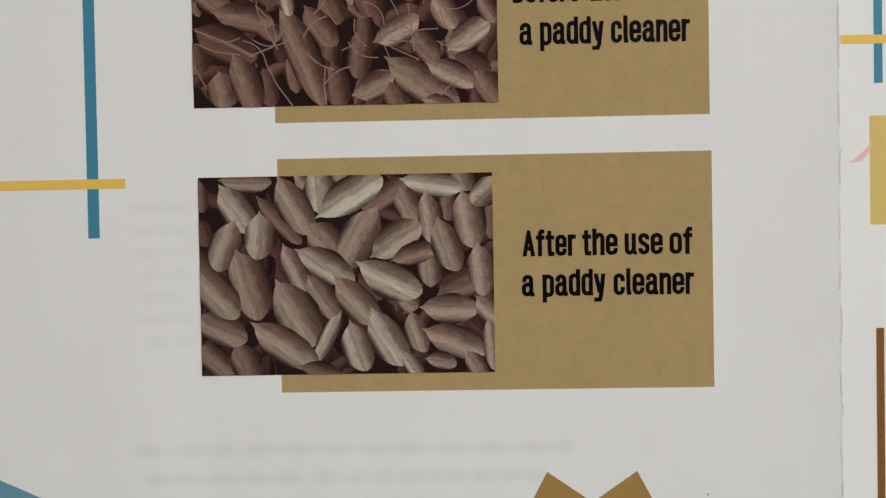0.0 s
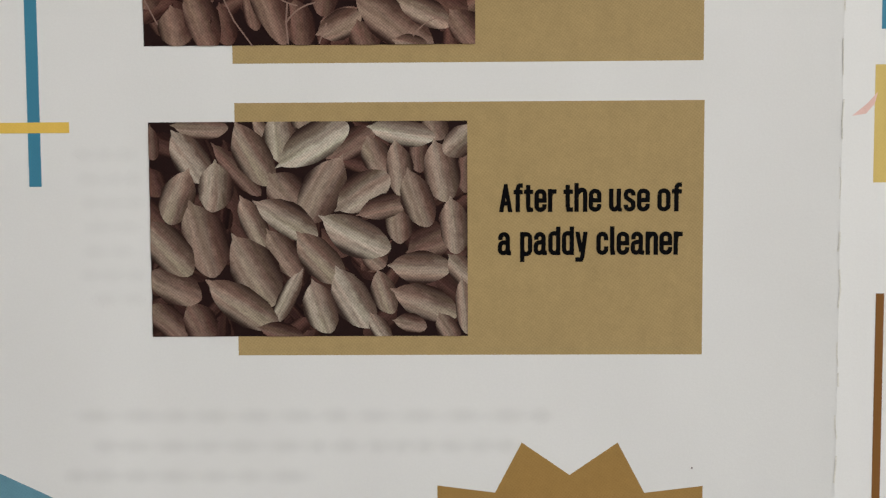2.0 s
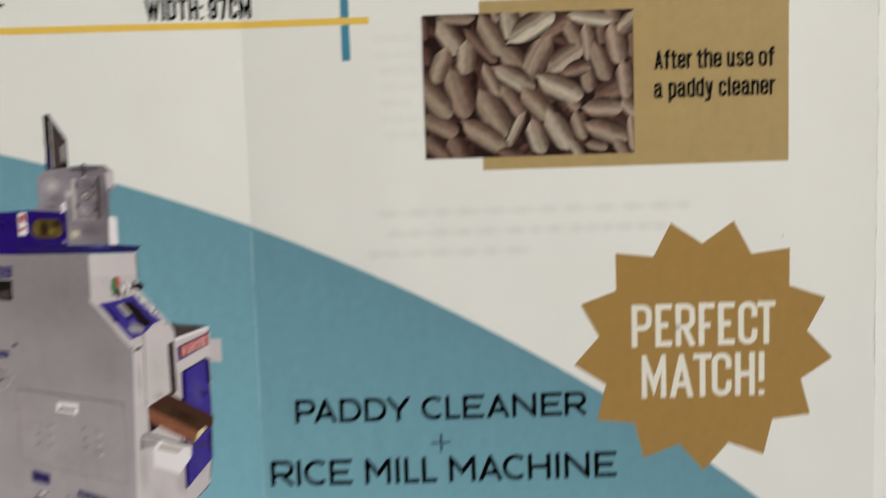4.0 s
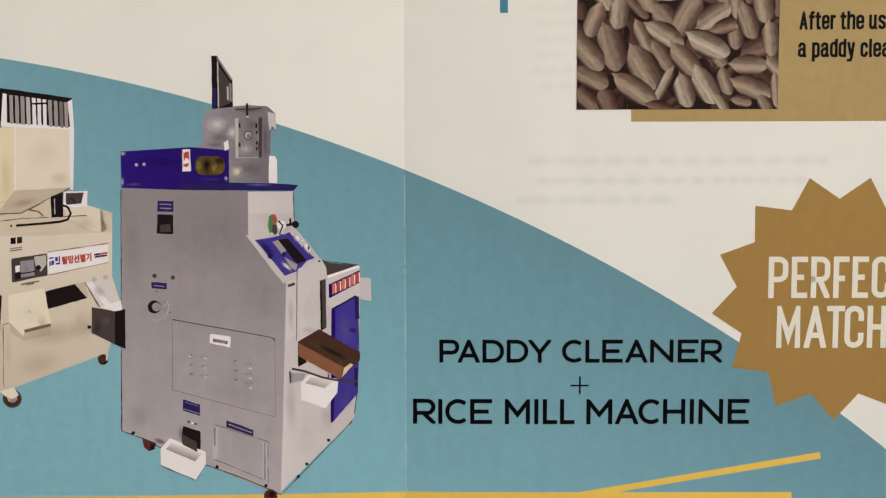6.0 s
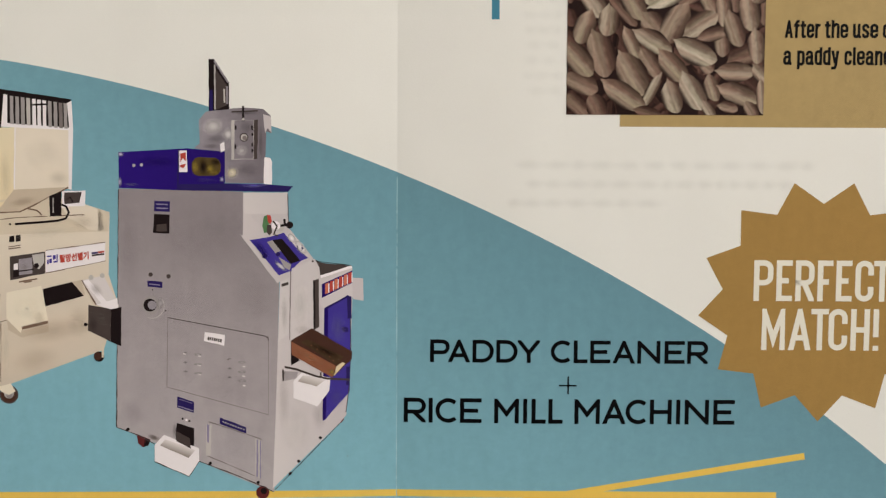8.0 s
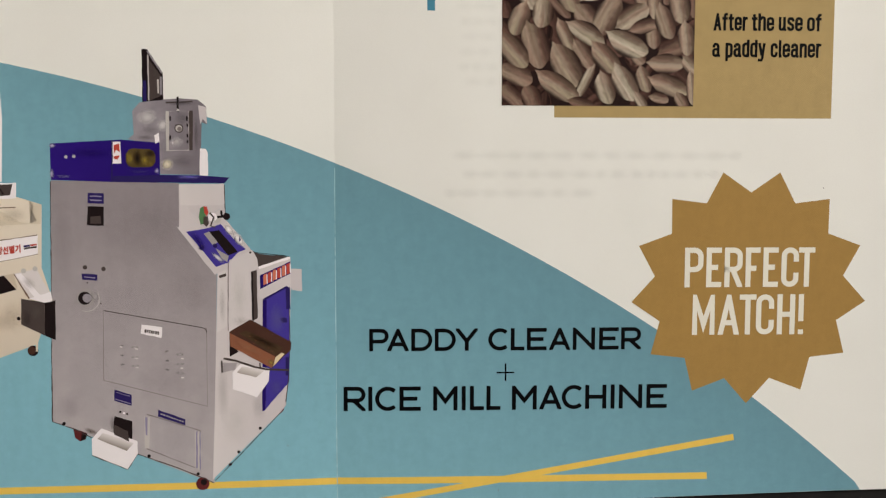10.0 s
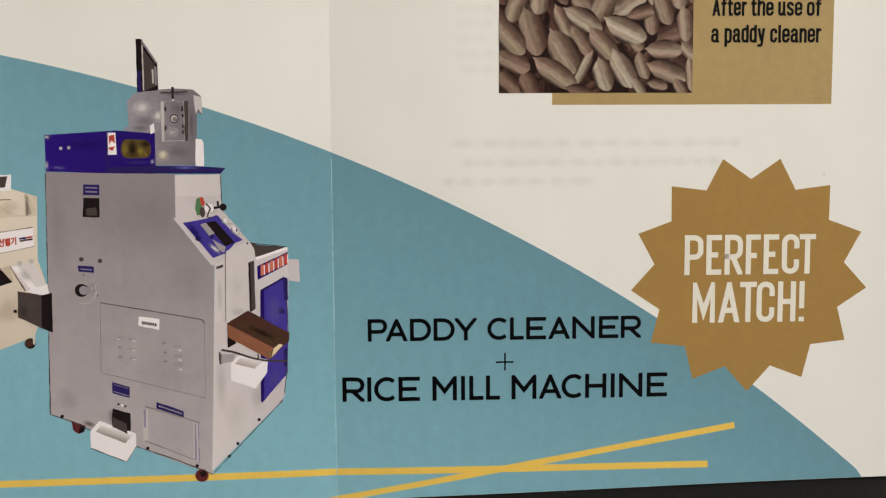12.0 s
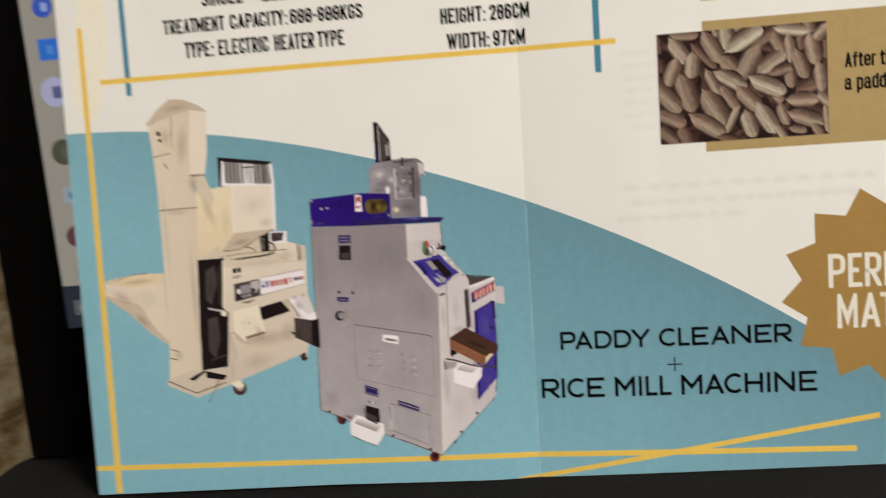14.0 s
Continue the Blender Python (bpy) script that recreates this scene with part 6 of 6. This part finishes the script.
# soft tones of the printed photographs
WHITE_TONE, GREY_TONE, DARK_TONE = (238, 232, 234), (92, 84, 90), (28, 20, 22)
for u, v, ru, rv, shade, k, turn in (
        (-30.7, 68.3, 2.3, 1.7, WHITE_TONE, 0.55, 10), (-28.2, 67.0, 1.2, 1.4, WHITE_TONE, 0.6, 0), (-27.6, 60.6, 1.3, 1.2, (244, 232, 206), 0.75, 30),
        (-31.0, 65.0, 1.8, 0.5, GREY_TONE, 0.4, 0), (-25.3, 70.6, 2.9, 0.5, GREY_TONE, 0.5, 0), (-30.4, 66.2, 1.8, 1.0, GREY_TONE, 0.25, 0),
        (-25.3, 61.2, 3.0, 1.4, GREY_TONE, 0.25, 0), (-26.0, 64.3, 1.5, 1.2, WHITE_TONE, 0.35, 0), (-25.0, 68.2, 1.3, 1.3, GREY_TONE, 0.3, 0), (-22.8, 65.6, 0.5, 3.4, GREY_TONE, 0.4, 0)):
    soft("hood_tone", u, v, ru, rv, shade, k, mill, 8, turn)
for u, v, ru, rv, shade, k in (
        (-46.1, 63.6, 0.7, 0.5, (200, 192, 222), 0.7), (-46.3, 59.0, 0.45, 1.1, (200, 192, 222), 0.6), (-44.4, 58.6, 1.6, 0.35, (150, 140, 200), 0.35), (-29.3, 59.5, 0.5, 0.6, (190, 182, 220), 0.6),
        (-24.0, 58.5, 3.0, 0.45, (120, 112, 200), 0.6), (-40.0, 62.4, 4.5, 1.2, (30, 12, 98), 0.3), (-32.0, 59.4, 2.6, 0.6, (70, 58, 150), 0.4)):
    soft("box_tone", u, v, ru, rv, shade, k, mill, 5)
for u, v, ru, rv, shade, k in ((-33.7, 61.6, 0.7, 1.4, (164, 140, 60), 0.6), (-32.4, 61.6, 0.9, 1.8, DARK_TONE, 0.8), (-31.2, 61.2, 0.9, 1.0, (166, 142, 58), 0.65), (-30.3, 62.4, 1.2, 0.8, DARK_TONE, 0.7), (-30.3, 60.7, 0.6, 0.6, (150, 124, 52), 0.7)):
    soft("window_tone", u, v, ru, rv, shade, k, mill, 8)
for u, v, ru, rv, shade, k in (
        (-40.5, 23.0, 7.0, 9.0, (214, 206, 213), 0.2), (-27.5, 14.0, 6.0, 6.0, (206, 200, 208), 0.2), (-31.0, 50.0, 13.0, 8.0, (132, 122, 130), 0.14), (-36.0, 38.0, 9.0, 5.0, (204, 194, 204), 0.12),
        (-24.0, 40.0, 4.0, 6.0, (142, 132, 140), 0.15), (-45.0, 48.0, 2.4, 10.0, (146, 136, 144), 0.17), (-28.0, 24.0, 6.5, 5.0, (150, 140, 148), 0.11), (-44.6, 20.0, 2.6, 3.0, (150, 140, 150), 0.17)):
    soft("body_tone", u, v, ru, rv, shade, k, mill, 3)
soft("body_tone", -41.2, 15.7, 1.5, 0.6, (112, 94, 84), 0.6, mill, 4, -20)
soft("body_tone", -37.6, 16.9, 0.7, 1.8, GREY_TONE, 0.35, mill, 4)
for u, v, ru, rv, shade, k, turn in ((-16.2, 48.2, 2.0, 0.9, WHITE_TONE, 0.95, -52), (-17.7, 49.7, 1.3, 0.8, WHITE_TONE, 0.9, -52), (-22.8, 47.8, 2.4, 0.9, (34, 20, 112), 0.6, -52), (-19.6, 45.0, 1.6, 0.5, (226, 220, 226), 0.8, -40)):
    soft("console_tone", u, v, ru, rv, shade, k, mill, 7, turn)
for u, v, ru, rv, shade, k in ((-16.2, 38.5, 1.8, 5.0, (236, 230, 228), 0.28), (-16.0, 34.2, 1.8, 1.2, (176, 164, 164), 0.22), (-17.0, 17.0, 3.0, 5.0, (234, 228, 228), 0.22), (-19.2, 22.0, 1.3, 6.0, (184, 174, 176), 0.22), (-13.2, 19.5, 1.6, 3.0, (190, 180, 182), 0.22), (-19.0, 37.0, 0.7, 4.0, (186, 178, 178), 0.25)):
    soft("side_tone", u, v, ru, rv, shade, k, mill, 5)
for u, v, ru, rv, shade, k in ((-10.0, 34.5, 1.7, 3.4, (118, 112, 196), 0.36), (-10.2, 22.6, 1.6, 2.2, (106, 98, 184), 0.3)):
    soft("door_tone", u, v, ru, rv, shade, k, mill, 8)
soft("chute_tone", -14.6, 29.5, 3.4, 0.9, (178, 118, 88), 0.6, mill, 9, -29)
soft("chute_tone", -11.0, 27.0, 0.9, 0.7, (150, 124, 70), 0.8, mill, 9, -29)
soft("chute_tone", -12.2, 30.6, 3.2, 0.7, (40, 24, 18), 0.7, mill, 9, -27)
for v in (30.25, 28.6, 27.05):
    soft("louvre_tone", -35.7, v, 0.45, 0.24, GREY_TONE, 0.5, mill, 6)
    soft("louvre_tone", -28.3, v - 1.0, 0.45, 0.24, GREY_TONE, 0.5, mill, 6)
    soft("louvre_tone", -33.6, v - 0.3, 0.9, 0.3, (206, 198, 202), 0.7, mill, 6)
    soft("louvre_tone", -26.2, v - 1.6, 0.9, 0.3, (206, 198, 202), 0.7, mill, 6)
ink("port_rim", stroke([(-41.3 + 2.1 * math.cos(radians(a)), 38.2 + 2.1 * math.sin(radians(a))) for a in range(-110, 40, 10)], 0.1), STEEL_LIGHT, mill, 5)
soft("port_tone", -39.9, 38.6, 1.1, 1.4, (214, 206, 210), 0.5, mill, 4)
for u, v in ((-39.0, 37.4), (-41.1, 40.9)):
    ink("bolt", round_dot(u, v, 0.14, 8), GREY_DARK, mill, 6)
# cream machine
for u, v, ru, rv, shade, k, turn in (
        (-74.0, 77.5, 1.8, 6.0, (204, 184, 160), 0.3, -8), (-77.6, 79.5, 1.6, 2.6, (168, 142, 120), 0.23, 0), (-72.2, 69.0, 1.6, 3.0, (196, 172, 146), 0.3, 0), (-79.4, 58.0, 1.0, 14.0, (246, 238, 222), 0.25, 0),
        (-74.2, 45.0, 1.0, 14.0, (208, 192, 166), 0.25, 0), (-76.5, 63.0, 4.0, 1.2, (210, 192, 168), 0.25, 0), (-69.2, 62.5, 1.4, 4.5, (214, 194, 150), 0.3, 20), (-74.8, 85.6, 4.0, 0.9, (150, 122, 96), 0.25, 8),
        (-79.0, 31.0, 1.6, 2.0, (196, 176, 152), 0.25, 0), (-85.5, 44.0, 3.2, 3.0, (244, 234, 216), 0.25, 0), (-91.0, 44.6, 3.4, 1.6, (214, 180, 164), 0.35, -35), (-86.8, 39.2, 3.0, 1.3, (206, 172, 156), 0.35, -45), (-87.0, 48.0, 5.0, 0.9, (206, 180, 132), 0.3, 4)):
    soft("tower_tone", u, v, ru, rv, shade, k, cleaner, 6, turn)
for u, v, ru, rv, shade, k, turn in (
        (-59.0, 63.5, 4.0, 3.4, (244, 236, 226), 0.25, 0), (-56.5, 59.6, 2.2, 1.6, (206, 190, 172), 0.2, 0), (-65.4, 60.0, 1.3, 5.0, (236, 224, 196), 0.25, 0), (-62.5, 55.6, 3.0, 1.0, (176, 152, 130), 0.3, 12),
        (-58.5, 50.5, 7.0, 1.6, (244, 236, 222), 0.25, 4), (-52.6, 52.2, 2.6, 1.6, (210, 192, 168), 0.25, 0), (-58.0, 34.0, 6.5, 2.4, (196, 170, 146), 0.28, 10), (-61.0, 29.0, 5.0, 2.6, (222, 200, 178), 0.25, 14),
        (-53.5, 35.4, 2.4, 3.4, (204, 180, 156), 0.25, 0), (-65.9, 31.0, 0.8, 5.0, (240, 230, 212), 0.25, 0), (-62.2, 37.6, 2.6, 2.4, (250, 242, 228), 0.3, 0), (-60.2, 36.0, 1.2, 1.6, (214, 196, 176), 0.3, 0)):
    soft("cabinet_tone", u, v, ru, rv, shade, k, cleaner, 8, turn)
for u, v, ru, rv, shade, k, turn in ((-50.6, 40.9, 1.6, 1.1, (176, 162, 166), 0.35, -45), (-49.6, 36.0, 1.4, 1.6, (128, 116, 110), 0.3, 0), (-51.0, 34.9, 0.8, 1.6, (44, 34, 32), 0.3, 0), (-70.2, 46.0, 1.0, 3.2, (104, 88, 80), 0.3, 0), (-70.0, 35.0, 1.0, 3.6, (96, 80, 72), 0.3, 0), (-62.4, 44.6, 0.8, 0.9, (176, 160, 150), 0.3, 0)):
    soft("outlet_tone", u, v, ru, rv, shade, k, cleaner, 9, turn)
